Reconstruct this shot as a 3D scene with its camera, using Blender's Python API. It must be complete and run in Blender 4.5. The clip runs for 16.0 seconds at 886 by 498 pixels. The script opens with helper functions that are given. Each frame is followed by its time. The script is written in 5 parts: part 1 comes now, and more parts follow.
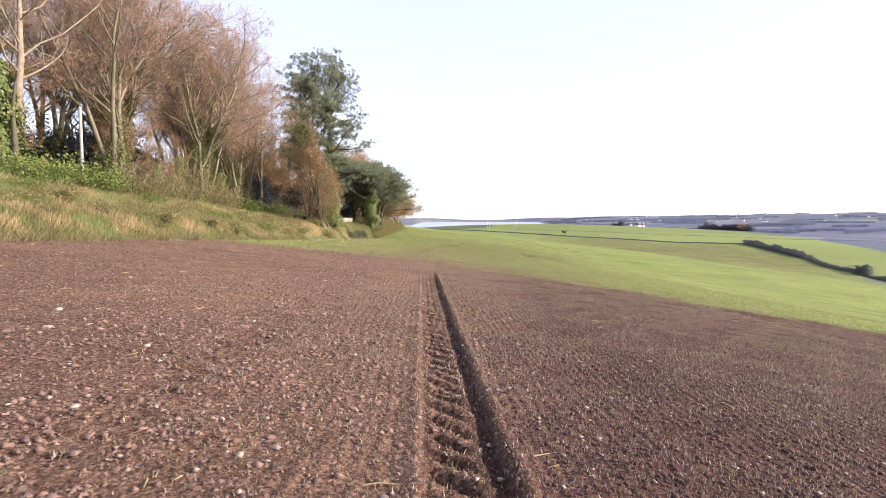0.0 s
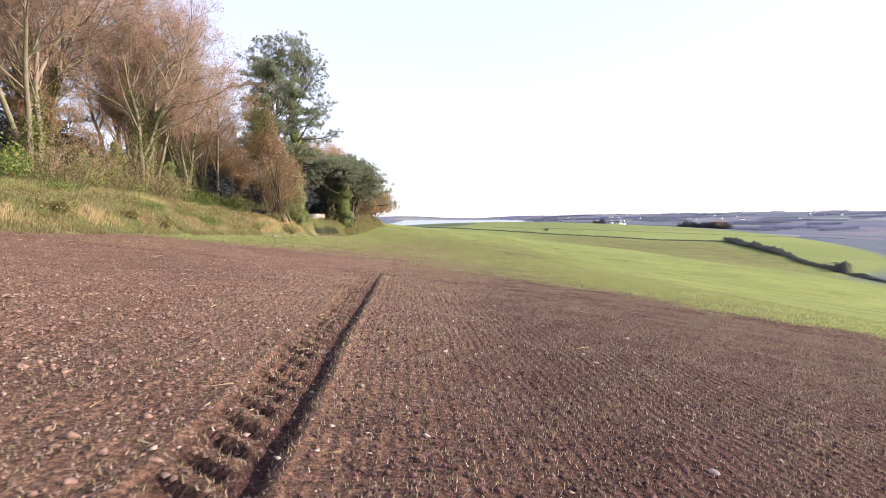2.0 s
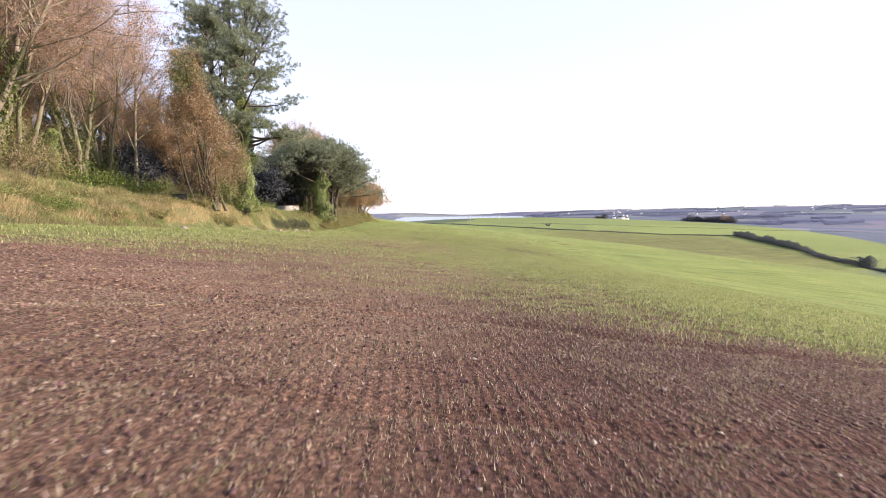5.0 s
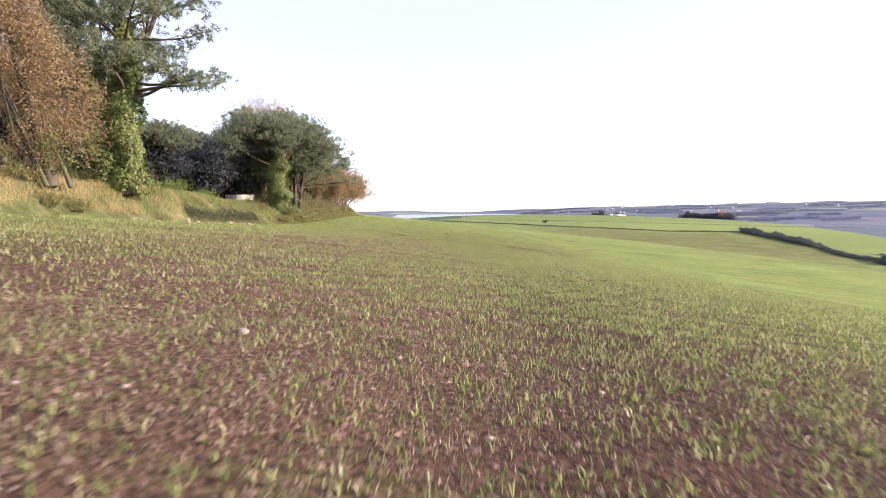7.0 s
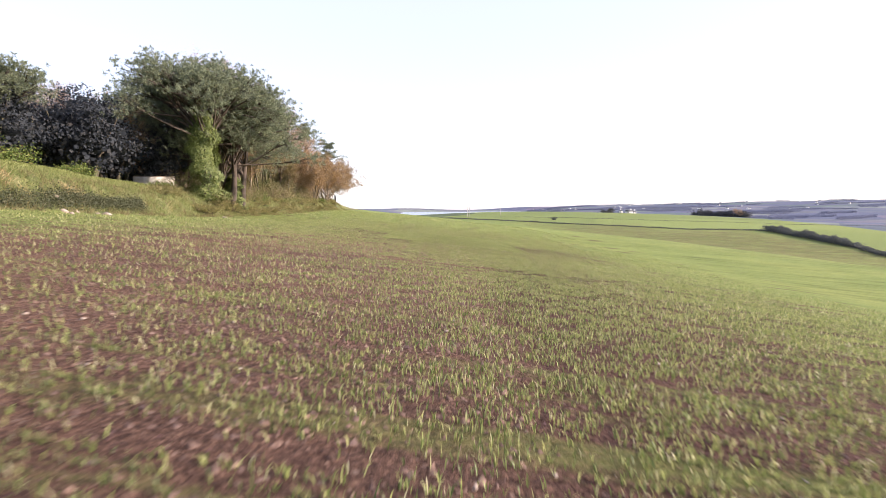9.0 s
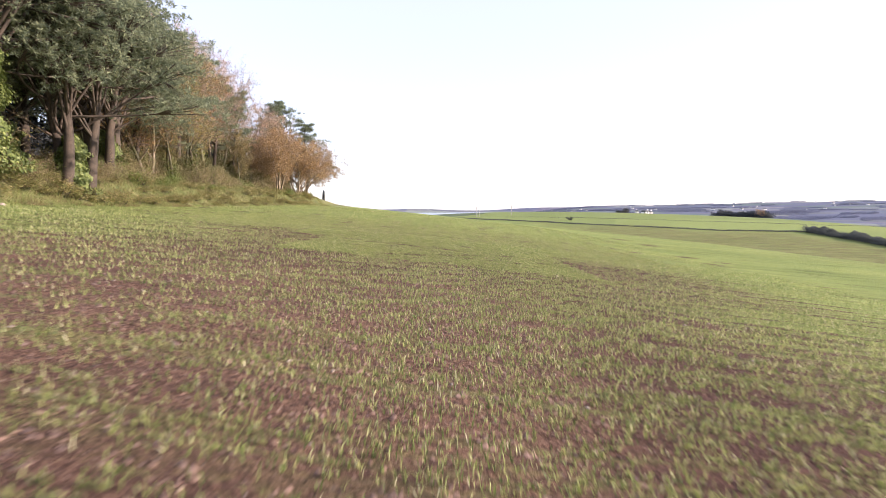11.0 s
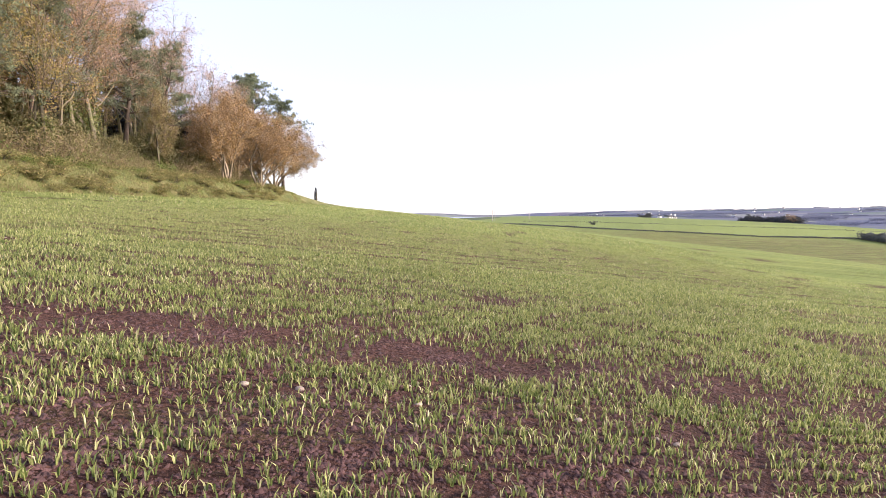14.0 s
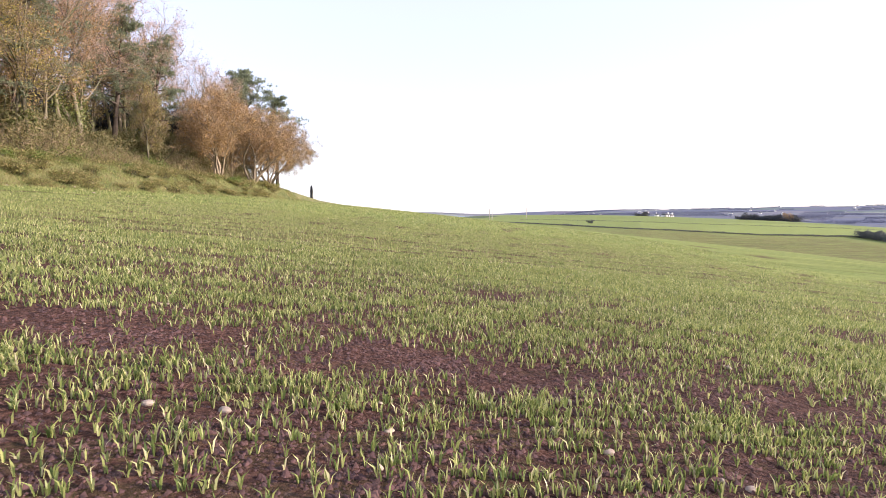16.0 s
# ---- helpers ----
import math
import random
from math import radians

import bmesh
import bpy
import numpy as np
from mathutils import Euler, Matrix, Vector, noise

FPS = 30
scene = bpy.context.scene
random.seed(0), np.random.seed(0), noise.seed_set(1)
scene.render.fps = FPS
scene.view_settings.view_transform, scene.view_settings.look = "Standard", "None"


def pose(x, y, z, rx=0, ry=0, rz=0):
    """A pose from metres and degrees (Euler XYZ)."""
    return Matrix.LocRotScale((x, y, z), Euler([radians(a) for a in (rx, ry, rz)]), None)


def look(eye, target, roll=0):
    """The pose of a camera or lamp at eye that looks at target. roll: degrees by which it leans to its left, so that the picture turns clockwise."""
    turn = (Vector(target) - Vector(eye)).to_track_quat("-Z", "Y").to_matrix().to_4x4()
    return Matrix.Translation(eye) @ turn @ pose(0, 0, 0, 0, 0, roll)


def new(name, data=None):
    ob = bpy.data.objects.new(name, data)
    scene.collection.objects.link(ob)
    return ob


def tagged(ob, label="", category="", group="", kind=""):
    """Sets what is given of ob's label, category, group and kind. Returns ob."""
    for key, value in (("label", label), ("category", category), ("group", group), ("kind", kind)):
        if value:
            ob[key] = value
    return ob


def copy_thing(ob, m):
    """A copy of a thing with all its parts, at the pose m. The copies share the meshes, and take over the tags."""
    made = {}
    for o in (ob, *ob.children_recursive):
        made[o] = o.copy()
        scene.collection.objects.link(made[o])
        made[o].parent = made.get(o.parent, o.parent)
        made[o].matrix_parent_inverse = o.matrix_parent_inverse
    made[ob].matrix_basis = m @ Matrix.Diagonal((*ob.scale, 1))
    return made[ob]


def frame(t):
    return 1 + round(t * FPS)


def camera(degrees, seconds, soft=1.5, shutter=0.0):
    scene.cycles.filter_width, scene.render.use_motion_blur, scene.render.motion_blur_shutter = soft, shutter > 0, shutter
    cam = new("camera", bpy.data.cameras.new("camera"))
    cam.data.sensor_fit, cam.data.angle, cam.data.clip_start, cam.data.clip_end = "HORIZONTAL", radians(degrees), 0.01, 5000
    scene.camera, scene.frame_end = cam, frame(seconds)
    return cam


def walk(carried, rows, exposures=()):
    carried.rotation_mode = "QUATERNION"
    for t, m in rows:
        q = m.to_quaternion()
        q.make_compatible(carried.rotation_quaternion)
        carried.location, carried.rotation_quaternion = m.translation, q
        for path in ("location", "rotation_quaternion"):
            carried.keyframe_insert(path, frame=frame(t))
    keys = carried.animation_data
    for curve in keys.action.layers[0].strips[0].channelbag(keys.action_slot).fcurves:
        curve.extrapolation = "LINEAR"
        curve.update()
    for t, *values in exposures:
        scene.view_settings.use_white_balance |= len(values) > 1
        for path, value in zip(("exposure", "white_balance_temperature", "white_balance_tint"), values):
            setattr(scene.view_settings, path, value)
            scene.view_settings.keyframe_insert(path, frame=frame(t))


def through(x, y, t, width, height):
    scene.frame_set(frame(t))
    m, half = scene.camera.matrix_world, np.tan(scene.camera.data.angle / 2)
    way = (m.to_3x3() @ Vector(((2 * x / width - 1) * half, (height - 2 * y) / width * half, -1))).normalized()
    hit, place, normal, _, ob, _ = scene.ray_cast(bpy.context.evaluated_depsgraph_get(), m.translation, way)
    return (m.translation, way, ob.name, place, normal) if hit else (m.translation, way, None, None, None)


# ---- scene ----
cam = camera(78.6, 16.0, 0.5, 0.14)
PATH = [
    (0, (-0.431, 0.743, 2.287), (-0.432, 2.739, 2.171), -0.0),
    (0.5, (-0.16, 1.54, 2.161), (-0.111, 3.536, 2.044), 0.05),
    (1, (0.133, 2.556, 2.05), (0.188, 4.552, 1.932), 0.05),
    (1.5, (0.37, 3.765, 2.01), (0.431, 5.76, 1.888), 0.05),
    (2, (0.673, 5.121, 1.893), (0.736, 7.117, 1.77), -0.0),
    (2.5, (0.964, 6.523, 1.765), (1.024, 8.518, 1.641), -0.1),
    (3, (1.19, 8.213, 1.643), (1.25, 10.208, 1.516), -0.15),
    (3.5, (1.444, 10.0, 1.53), (1.502, 11.995, 1.4), -0.2),
    (4, (1.749, 12.339, 1.384), (1.805, 14.334, 1.252), -0.25),
    (4.5, (2.045, 15.331, 1.218), (2.102, 17.325, 1.084), -0.3),
    (7, (3.807, 34.33, -0.061), (3.889, 36.323, -0.204), -0.55),
    (7.5, (4.381, 38.703, -0.26), (4.458, 40.696, -0.408), -0.55),
    (8, (4.939, 43.576, -0.512), (5.01, 45.57, -0.661), -0.5),
    (8.5, (5.594, 48.608, -0.741), (5.658, 50.602, -0.891), -0.45),
    (9, (6.128, 53.859, -0.945), (6.189, 55.852, -1.097), -0.4),
    (9.5, (6.652, 59.321, -1.174), (6.708, 61.315, -1.326), -0.35),
    (10, (7.26, 64.841, -1.46), (7.311, 66.834, -1.611), -0.3),
    (12.5, (8.783, 95.721, -2.64), (8.761, 97.716, -2.778), -0.3),
    (13, (9.057, 98.938, -2.79), (9.027, 100.933, -2.923), -0.2),
    (13.5, (9.041, 100.279, -2.781), (9.013, 102.275, -2.915), -0.15),
    (14, (8.965, 100.551, -2.82), (8.939, 102.546, -2.952), -0.1),
    (14.5, (8.907, 100.614, -2.898), (8.883, 102.61, -3.031), -0.1),
    (15, (8.92, 100.832, -2.957), (8.899, 102.828, -3.092), -0.1),
    (15.5, (8.976, 101.172, -3.002), (8.958, 103.168, -3.138), -0.1),
    (16, (9.038, 101.538, -3.037), (9.022, 103.533, -3.173), -0.15),
]
walk(cam, [(t, look(eye, target, roll)) for t, eye, target, roll in PATH], ((0, 1.32, 6300, 21), (16, 1.32, 6300, 21)))

# ---- light ----
SUN_ELEV, SUN_AZ = 21.0, 98.0  # degrees; azimuth clockwise from +y
world = bpy.data.worlds.new("sky")
scene.world = world
world.use_nodes = True
wn = world.node_tree
wn.nodes.clear()
sky = wn.nodes.new("ShaderNodeTexSky")
sky.sky_type = "NISHITA"
sky.sun_disc = False
sky.sun_elevation, sky.sun_rotation = radians(SUN_ELEV), radians(SUN_AZ)
sky.air_density, sky.dust_density, sky.ozone_density = 1.0, 0.6, 1.0
bg = wn.nodes.new("ShaderNodeBackground")
bg.inputs["Strength"].default_value = 0.125
wo = wn.nodes.new("ShaderNodeOutputWorld")
veil = wn.nodes.new("ShaderNodeMix")  # thin high cloud over the whole sky
veil.data_type = "RGBA"
veil.inputs[0].default_value, veil.inputs[7].default_value = 0.55, (3.95, 4.05, 4.6, 1)
wn.links.new(sky.outputs[0], veil.inputs[6])
wn.links.new(veil.outputs[2], bg.inputs[0])
wn.links.new(bg.outputs[0], wo.inputs[0])
sun = new("sun", bpy.data.lights.new("sun", "SUN"))
sun.data.energy, sun.data.angle, sun.data.color = 3.7, radians(0.6), (1.0, 0.85, 0.66)
az, el = radians(SUN_AZ), radians(SUN_ELEV)
sun.matrix_world = look((200 * math.sin(az) * math.cos(el), 200 * math.cos(az) * math.cos(el), 200 * math.sin(el)), (0, 0, 0))


# ---- materials ----
def mat_nodes(name):
    m = bpy.data.materials.new(name)
    m.use_nodes = True
    t = m.node_tree
    return m, t, t.nodes["Principled BSDF"]


def ramp(t, fac, stops):
    r = t.nodes.new("ShaderNodeValToRGB")
    els = r.color_ramp.elements
    while len(els) < len(stops):
        els.new(0.5)
    for e, (p, c) in zip(els, stops):
        e.position, e.color = p, (*c, 1)
    t.links.new(fac, r.inputs[0])
    return r.outputs[0]


def noise_tex(t, scale, detail=4, rough=0.6, vec=None):
    n = t.nodes.new("ShaderNodeTexNoise")
    n.inputs["Scale"].default_value, n.inputs["Detail"].default_value, n.inputs["Roughness"].default_value = scale, detail, rough
    if vec is None:
        vec = t.nodes.new("ShaderNodeTexCoord").outputs["Object"]
    t.links.new(vec, n.inputs["Vector"])
    return n.outputs[0]


def mixc(t, fac, a, b, mode="MIX"):
    n = t.nodes.new("ShaderNodeMix")
    n.data_type, n.blend_type = "RGBA", mode
    for i, v in ((0, fac), (6, a), (7, b)):
        if isinstance(v, (int, float)):
            n.inputs[i].default_value = v
        elif isinstance(v, tuple):
            n.inputs[i].default_value = (*v, 1)
        else:
            t.links.new(v, n.inputs[i])
    return n.outputs[2]


def calc(t, op, a, b=0.0, c=0.0):
    n = t.nodes.new("ShaderNodeMath")
    n.operation = op
    for i, v in enumerate((a, b, c)):
        if isinstance(v, (int, float)):
            n.inputs[i].default_value = v
        else:
            t.links.new(v, n.inputs[i])
    return n.outputs[0]


def bump(t, bsdf, height, strength, dist):
    n = t.nodes.new("ShaderNodeBump")
    n.inputs["Strength"].default_value, n.inputs["Distance"].default_value = strength, dist
    t.links.new(height, n.inputs["Height"])
    t.links.new(n.outputs[0], bsdf.inputs["Normal"])


def island(t):
    return t.nodes.new("ShaderNodeNewGeometry").outputs["Random Per Island"]


def leaf_material(name, stops, through=0.35, rough=0.6, gloss=0.4):
    """Thin leaves: colour varies from leaf to leaf, some light passes through."""
    m, t, b = mat_nodes(name)
    col = ramp(t, island(t), stops)
    big = noise_tex(t, 0.45, 2)
    col = mixc(t, 0.55, col, mixc(t, big, (0.55, 0.55, 0.55), (1.25, 1.25, 1.25)), "MULTIPLY")
    t.links.new(col, b.inputs["Base Color"])
    b.inputs["Roughness"].default_value = rough
    b.inputs["Specular IOR Level"].default_value = gloss
    tr = t.nodes.new("ShaderNodeBsdfTranslucent")
    t.links.new(col, tr.inputs[0])
    mx = t.nodes.new("ShaderNodeMixShader")
    mx.inputs[0].default_value = through
    t.links.new(b.outputs[0], mx.inputs[1])
    t.links.new(tr.outputs[0], mx.inputs[2])
    t.links.new(mx.outputs[0], t.nodes["Material Output"].inputs[0])
    return m


def bark_material(name, dark, light, lichen=None):
    m, t, b = mat_nodes(name)
    n = noise_tex(t, 2.2, 6, 0.7)
    col = ramp(t, n, [(0.3, dark), (0.7, light)])
    if lichen:
        col = mixc(t, ramp(t, noise_tex(t, 0.8, 4), [(0.45, (0, 0, 0)), (0.62, (1, 1, 1))]), col, lichen)
    t.links.new(col, b.inputs["Base Color"])
    b.inputs["Roughness"].default_value = 0.9
    bump(t, b, noise_tex(t, 14, 5, 0.7), 0.6, 0.03)
    return m


def plain_material(name, a, b2, scale=3.0, rough=0.85, relief=0.0):
    m, t, b = mat_nodes(name)
    t.links.new(ramp(t, noise_tex(t, scale, 5), [(0.35, a), (0.68, b2)]), b.inputs["Base Color"])
    b.inputs["Roughness"].default_value = rough
    if relief:
        bump(t, b, noise_tex(t, scale * 6, 4), 0.5, relief)
    return m


M_TWIG = leaf_material("twigs", [(0, (0.32, 0.215, 0.165)), (0.5, (0.57, 0.385, 0.285)), (1, (0.76, 0.58, 0.48))], 0.55)
M_TWIGPALE = leaf_material("pale_twigs", [(0, (0.23, 0.165, 0.11)), (1, (0.44, 0.33, 0.22))], 0.35)
M_BROWNLEAF = leaf_material("brown_leaves", [(0, (0.27, 0.145, 0.055)), (0.5, (0.42, 0.255, 0.1)), (1, (0.56, 0.4, 0.17))], 0.4)
M_CREEPER = leaf_material("withered_creeper", [(0, (0.22, 0.14, 0.08)), (0.5, (0.36, 0.235, 0.13)), (0.8, (0.29, 0.25, 0.11)), (1, (0.5, 0.33, 0.19))], 0.45)
M_OLIVELEAF = leaf_material("olive_leaves", [(0, (0.17, 0.15, 0.042)), (0.6, (0.36, 0.3, 0.088)), (1, (0.54, 0.43, 0.14))], 0.45)
M_SCRUB = leaf_material("scrub_leaves", [(0, (0.14, 0.13, 0.05)), (0.4, (0.28, 0.235, 0.1)), (0.8, (0.25, 0.28, 0.09)), (1, (0.44, 0.33, 0.16))], 0.45)
M_BANKWEED = leaf_material("bank_weeds", [(0, (0.19, 0.205, 0.07)), (0.45, (0.32, 0.33, 0.115)), (0.75, (0.44, 0.385, 0.16)), (1, (0.56, 0.44, 0.24))], 0.5)
M_LAWN = leaf_material("short_grass", [(0, (0.17, 0.21, 0.06)), (0.6, (0.27, 0.31, 0.095)), (1, (0.38, 0.38, 0.16))], 0.35)
M_LOWHEDGE = leaf_material("low_hedge_leaves", [(0, (0.05, 0.06, 0.03)), (0.6, (0.095, 0.11, 0.055)), (1, (0.16, 0.15, 0.08))], 0.25)
M_NEEDLE = leaf_material("pine_needles", [(0, (0.15, 0.185, 0.13)), (0.5, (0.235, 0.27, 0.175)), (1, (0.34, 0.37, 0.22))], 0.5, 0.7, 0.2)
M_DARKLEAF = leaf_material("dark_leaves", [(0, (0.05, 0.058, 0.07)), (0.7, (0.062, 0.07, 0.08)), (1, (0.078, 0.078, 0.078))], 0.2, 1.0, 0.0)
M_IVY = leaf_material("ivy_leaves", [(0, (0.09, 0.12, 0.035)), (0.6, (0.175, 0.225, 0.065)), (1, (0.29, 0.33, 0.105))], 0.3, 0.5)
M_IVYDULL = leaf_material("dull_ivy", [(0, (0.06, 0.08, 0.02)), (0.6, (0.14, 0.17, 0.045)), (1, (0.26, 0.27, 0.09))], 0.25, 0.55)
M_OLIVEIVY = leaf_material("olive_ivy", [(0, (0.1, 0.105, 0.045)), (0.5, (0.19, 0.19, 0.08)), (0.85, (0.27, 0.235, 0.11)), (1, (0.36, 0.28, 0.15))], 0.4)
M_BRAMBLE = leaf_material("bramble_leaves", [(0, (0.06, 0.095, 0.02)), (0.5, (0.15, 0.22, 0.045)), (0.88, (0.26, 0.32, 0.08)), (1, (0.25, 0.15, 0.07))], 0.3)
M_DRYGRASS = leaf_material("dry_grass", [(0, (0.34, 0.265, 0.12)), (0.5, (0.54, 0.42, 0.21)), (1, (0.68, 0.56, 0.34))], 0.45)
M_WEED = leaf_material("withered_weeds", [(0, (0.14, 0.12, 0.055)), (0.5, (0.29, 0.23, 0.115)), (0.8, (0.23, 0.25, 0.09)), (1, (0.48, 0.38, 0.21))], 0.4)
M_BANKGRASS = leaf_material("bank_grass", [(0, (0.17, 0.225, 0.07)), (0.6, (0.33, 0.38, 0.14)), (1, (0.47, 0.46, 0.21))], 0.55)
M_CROP = leaf_material("wheat_leaves", [(0, (0.09, 0.14, 0.04)), (0.45, (0.245, 0.305, 0.092)), (0.75, (0.455, 0.485, 0.18)), (0.92, (0.54, 0.54, 0.25)), (1, (0.72, 0.65, 0.44))], 0.42, 0.45)
M_SPROUT = leaf_material("sprouts", [(0, (0.15, 0.15, 0.06)), (0.5, (0.28, 0.225, 0.14)), (0.85, (0.42, 0.32, 0.24)), (1, (0.6, 0.5, 0.41))], 0.3)
M_BARK = bark_material("grey_bark", (0.05, 0.04, 0.03), (0.135, 0.11, 0.082), (0.1, 0.11, 0.05))
M_BEECHBARK = bark_material("beech_bark", (0.11, 0.09, 0.07), (0.3, 0.25, 0.19), (0.15, 0.155, 0.075))
M_PALEBARK = bark_material("pale_bark", (0.13, 0.1, 0.075), (0.36, 0.3, 0.22))
M_PINEBARK = bark_material("pine_bark", (0.035, 0.028, 0.024), (0.12, 0.09, 0.07))
M_SOILCLOD = plain_material("soil_clods", (0.1, 0.06, 0.047), (0.31, 0.2, 0.152), 9.0, 0.95, 0.01)
# darker clods: damp among the wheat, painted shade right of the track
M_DAMPSHADEDCLOD = plain_material("damp_and_shaded_clods", (0.042, 0.021, 0.021), (0.15, 0.076, 0.07), 14.0, 0.9, 0.01)
M_STONE = plain_material("field_stones", (0.22, 0.17, 0.14), (0.45, 0.375, 0.315), 9.0, 0.85, 0.01)
M_WALLWHITE = plain_material("old_render", (0.55, 0.5, 0.42), (0.82, 0.79, 0.72), 2.0, 0.9, 0.01)
M_POST = plain_material("dark_wood", (0.02, 0.02, 0.022), (0.07, 0.06, 0.055), 5.0, 0.85, 0.01)
M_POLE = plain_material("weathered_pole", (0.3, 0.28, 0.25), (0.5, 0.46, 0.41), 4.0, 0.8, 0.01)
M_WHITE = plain_material("white_walls", (0.72, 0.71, 0.68), (0.85, 0.84, 0.82), 0.3)
M_SLATE = plain_material("slate_roof", (0.06, 0.065, 0.075), (0.13, 0.13, 0.14), 0.6)
M_GLASS = plain_material("window_glass", (0.02, 0.025, 0.03), (0.05, 0.06, 0.07), 1.0, 0.1)
# distance haze painted in: the wood colours are shifted to pale blue
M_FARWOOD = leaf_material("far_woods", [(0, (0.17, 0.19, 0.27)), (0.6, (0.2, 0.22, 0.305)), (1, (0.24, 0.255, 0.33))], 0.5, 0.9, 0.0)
M_KNOLLWOOD = leaf_material("knoll_woods", [(0, (0.06, 0.07, 0.085)), (0.6, (0.1, 0.11, 0.115)), (1, (0.16, 0.145, 0.125))], 0.25, 0.9, 0.1)
M_GORSE = leaf_material("hedge_leaves", [(0, (0.07, 0.082, 0.085)), (0.7, (0.115, 0.125, 0.115)), (1, (0.17, 0.165, 0.135))], 0.25)


# ---- mesh helpers ----
class Tris:
    """Collects triangles."""

    def __init__(self):
        self.v, self.f, self.n = [], [], 0

    def add(self, v, f):
        v = np.asarray(v, float).reshape(-1, 3)
        self.v.append(v)
        self.f.append(np.asarray(f, int).reshape(-1, 3) + self.n)
        self.n += len(v)

    def mesh(self, name, material, smooth=False):
        v = np.concatenate(self.v).astype(np.float32)
        f = np.concatenate(self.f).astype(np.int32)
        me = bpy.data.meshes.new(name)
        me.vertices.add(len(v))
        me.vertices.foreach_set("co", v.ravel())
        me.loops.add(f.size)
        me.loops.foreach_set("vertex_index", f.ravel())
        me.polygons.add(len(f))
        me.polygons.foreach_set("loop_start", np.arange(0, f.size, 3, dtype=np.int32))
        me.update(calc_edges=True)
        me.materials.append(material)
        if smooth:
            me.polygons.foreach_set("use_smooth", np.ones(len(f), bool))
        return me


def part(name, tris, material, parent, label="", smooth=False):
    ob = new(name, tris.mesh(name, material, smooth))
    ob.parent = parent
    return tagged(ob, label)


def unit(v):
    return v / np.maximum(np.linalg.norm(v, axis=-1, keepdims=True), 1e-9)


def tube(out, pts, radii, sides=6):
    pts, radii = np.asarray(pts, float), np.asarray(radii, float)
    n = len(pts)
    d = unit(np.gradient(pts, axis=0))
    side = unit(np.cross(d, np.where(np.abs(d[:, 2:3]) > 0.9, [[1.0, 0, 0]], [[0, 0, 1.0]])))
    up = np.cross(side, d)
    a = np.arange(sides) * 2 * np.pi / sides
    ring = pts[:, None] + radii[:, None, None] * (np.cos(a)[None, :, None] * side[:, None] + np.sin(a)[None, :, None] * up[:, None])
    i, j = np.meshgrid(np.arange(n - 1), np.arange(sides), indexing="ij")
    p, q = i * sides + j, i * sides + (j + 1) % sides
    f = np.concatenate([np.stack([p, q, q + sides], -1).reshape(-1, 3), np.stack([p, q + sides, p + sides], -1).reshape(-1, 3)])
    out.add(ring.reshape(-1, 3), f)


def box(out, lo, hi, turn=0.0, at=(0, 0, 0)):
    x, y, z = np.meshgrid(*[(a, b) for a, b in zip(lo, hi)], indexing="ij")
    v = np.stack([x, y, z], -1).reshape(-1, 3)
    c, s = math.cos(turn), math.sin(turn)
    v = np.stack([v[:, 0] * c - v[:, 1] * s, v[:, 0] * s + v[:, 1] * c, v[:, 2]], -1) + at
    out.add(v, [(0, 1, 3), (0, 3, 2), (4, 6, 7), (4, 7, 5), (0, 4, 5), (0, 5, 1), (2, 3, 7), (2, 7, 6), (0, 2, 6), (0, 6, 4), (1, 5, 7), (1, 7, 3)])


def slivers(out, base, way, length, width, rng):
    """Thin pointed triangles: twigs, needles, blades."""
    n = len(base)
    side = unit(np.cross(way, unit(rng.normal(size=(n, 3))))) * np.reshape(width, (-1, 1)) / 2
    tip = base + way * np.reshape(length, (-1, 1))
    out.add(np.stack([base - side, base + side, tip], 1).reshape(-1, 3), np.arange(3 * n).reshape(-1, 3))


def leaves(out, at, size, rng, aspect=0.75, normal=None):
    """Leaf blades: folded diamonds of two triangles."""
    n = len(at)
    a = unit(rng.normal(size=(n, 3)))
    if normal is not None:
        a = unit(np.cross(normal + 0.6 * a, unit(rng.normal(size=(n, 3)))))
    b = unit(np.cross(a, unit(rng.normal(size=(n, 3))))) if normal is None else unit(np.cross(a, normal + 0.5 * unit(rng.normal(size=(n, 3)))))
    s = np.reshape(size, (-1, 1)) * 0.5
    v = np.stack([at - a * s, at + b * s * aspect, at + a * s, at - b * s * aspect], 1).reshape(-1, 3)
    k = 4 * np.arange(n)[:, None]
    out.add(v, np.concatenate([k + [[0, 1, 2]], k + [[0, 2, 3]]]))


def sstep(a, b, x):
    t = np.clip((np.asarray(x, float) - a) / (b - a), 0, 1)
    return t * t * (3 - 2 * t)


def softmin(a, b, k):
    return -k * np.logaddexp(-a / k, -b / k)


def wavy(x, y, size, seed=0.0):
    """A cheap smooth field of bumps between -1 and 1."""
    u, v = np.asarray(x) / size, np.asarray(y) / size
    return (np.sin(u * 1.7 + 1.3 * np.sin(v * 1.1 + seed) + seed) + np.sin(v * 1.9 + 1.1 * np.sin(u * 1.3 - seed) + 2.1 * seed)
            + np.sin(u * 3.1 - v * 2.3 + 1.7 * seed)) / 3


# ---- lie of the land ----
BROAD0, BROAD1, QF, LF = 75.0, 150.0, 0.00055, 0.06
FOOT = -13.0  # x of the foot of the wooded bank


def bank_height(y):
    return 3.3 - 0.95 * sstep(40, 112, y)


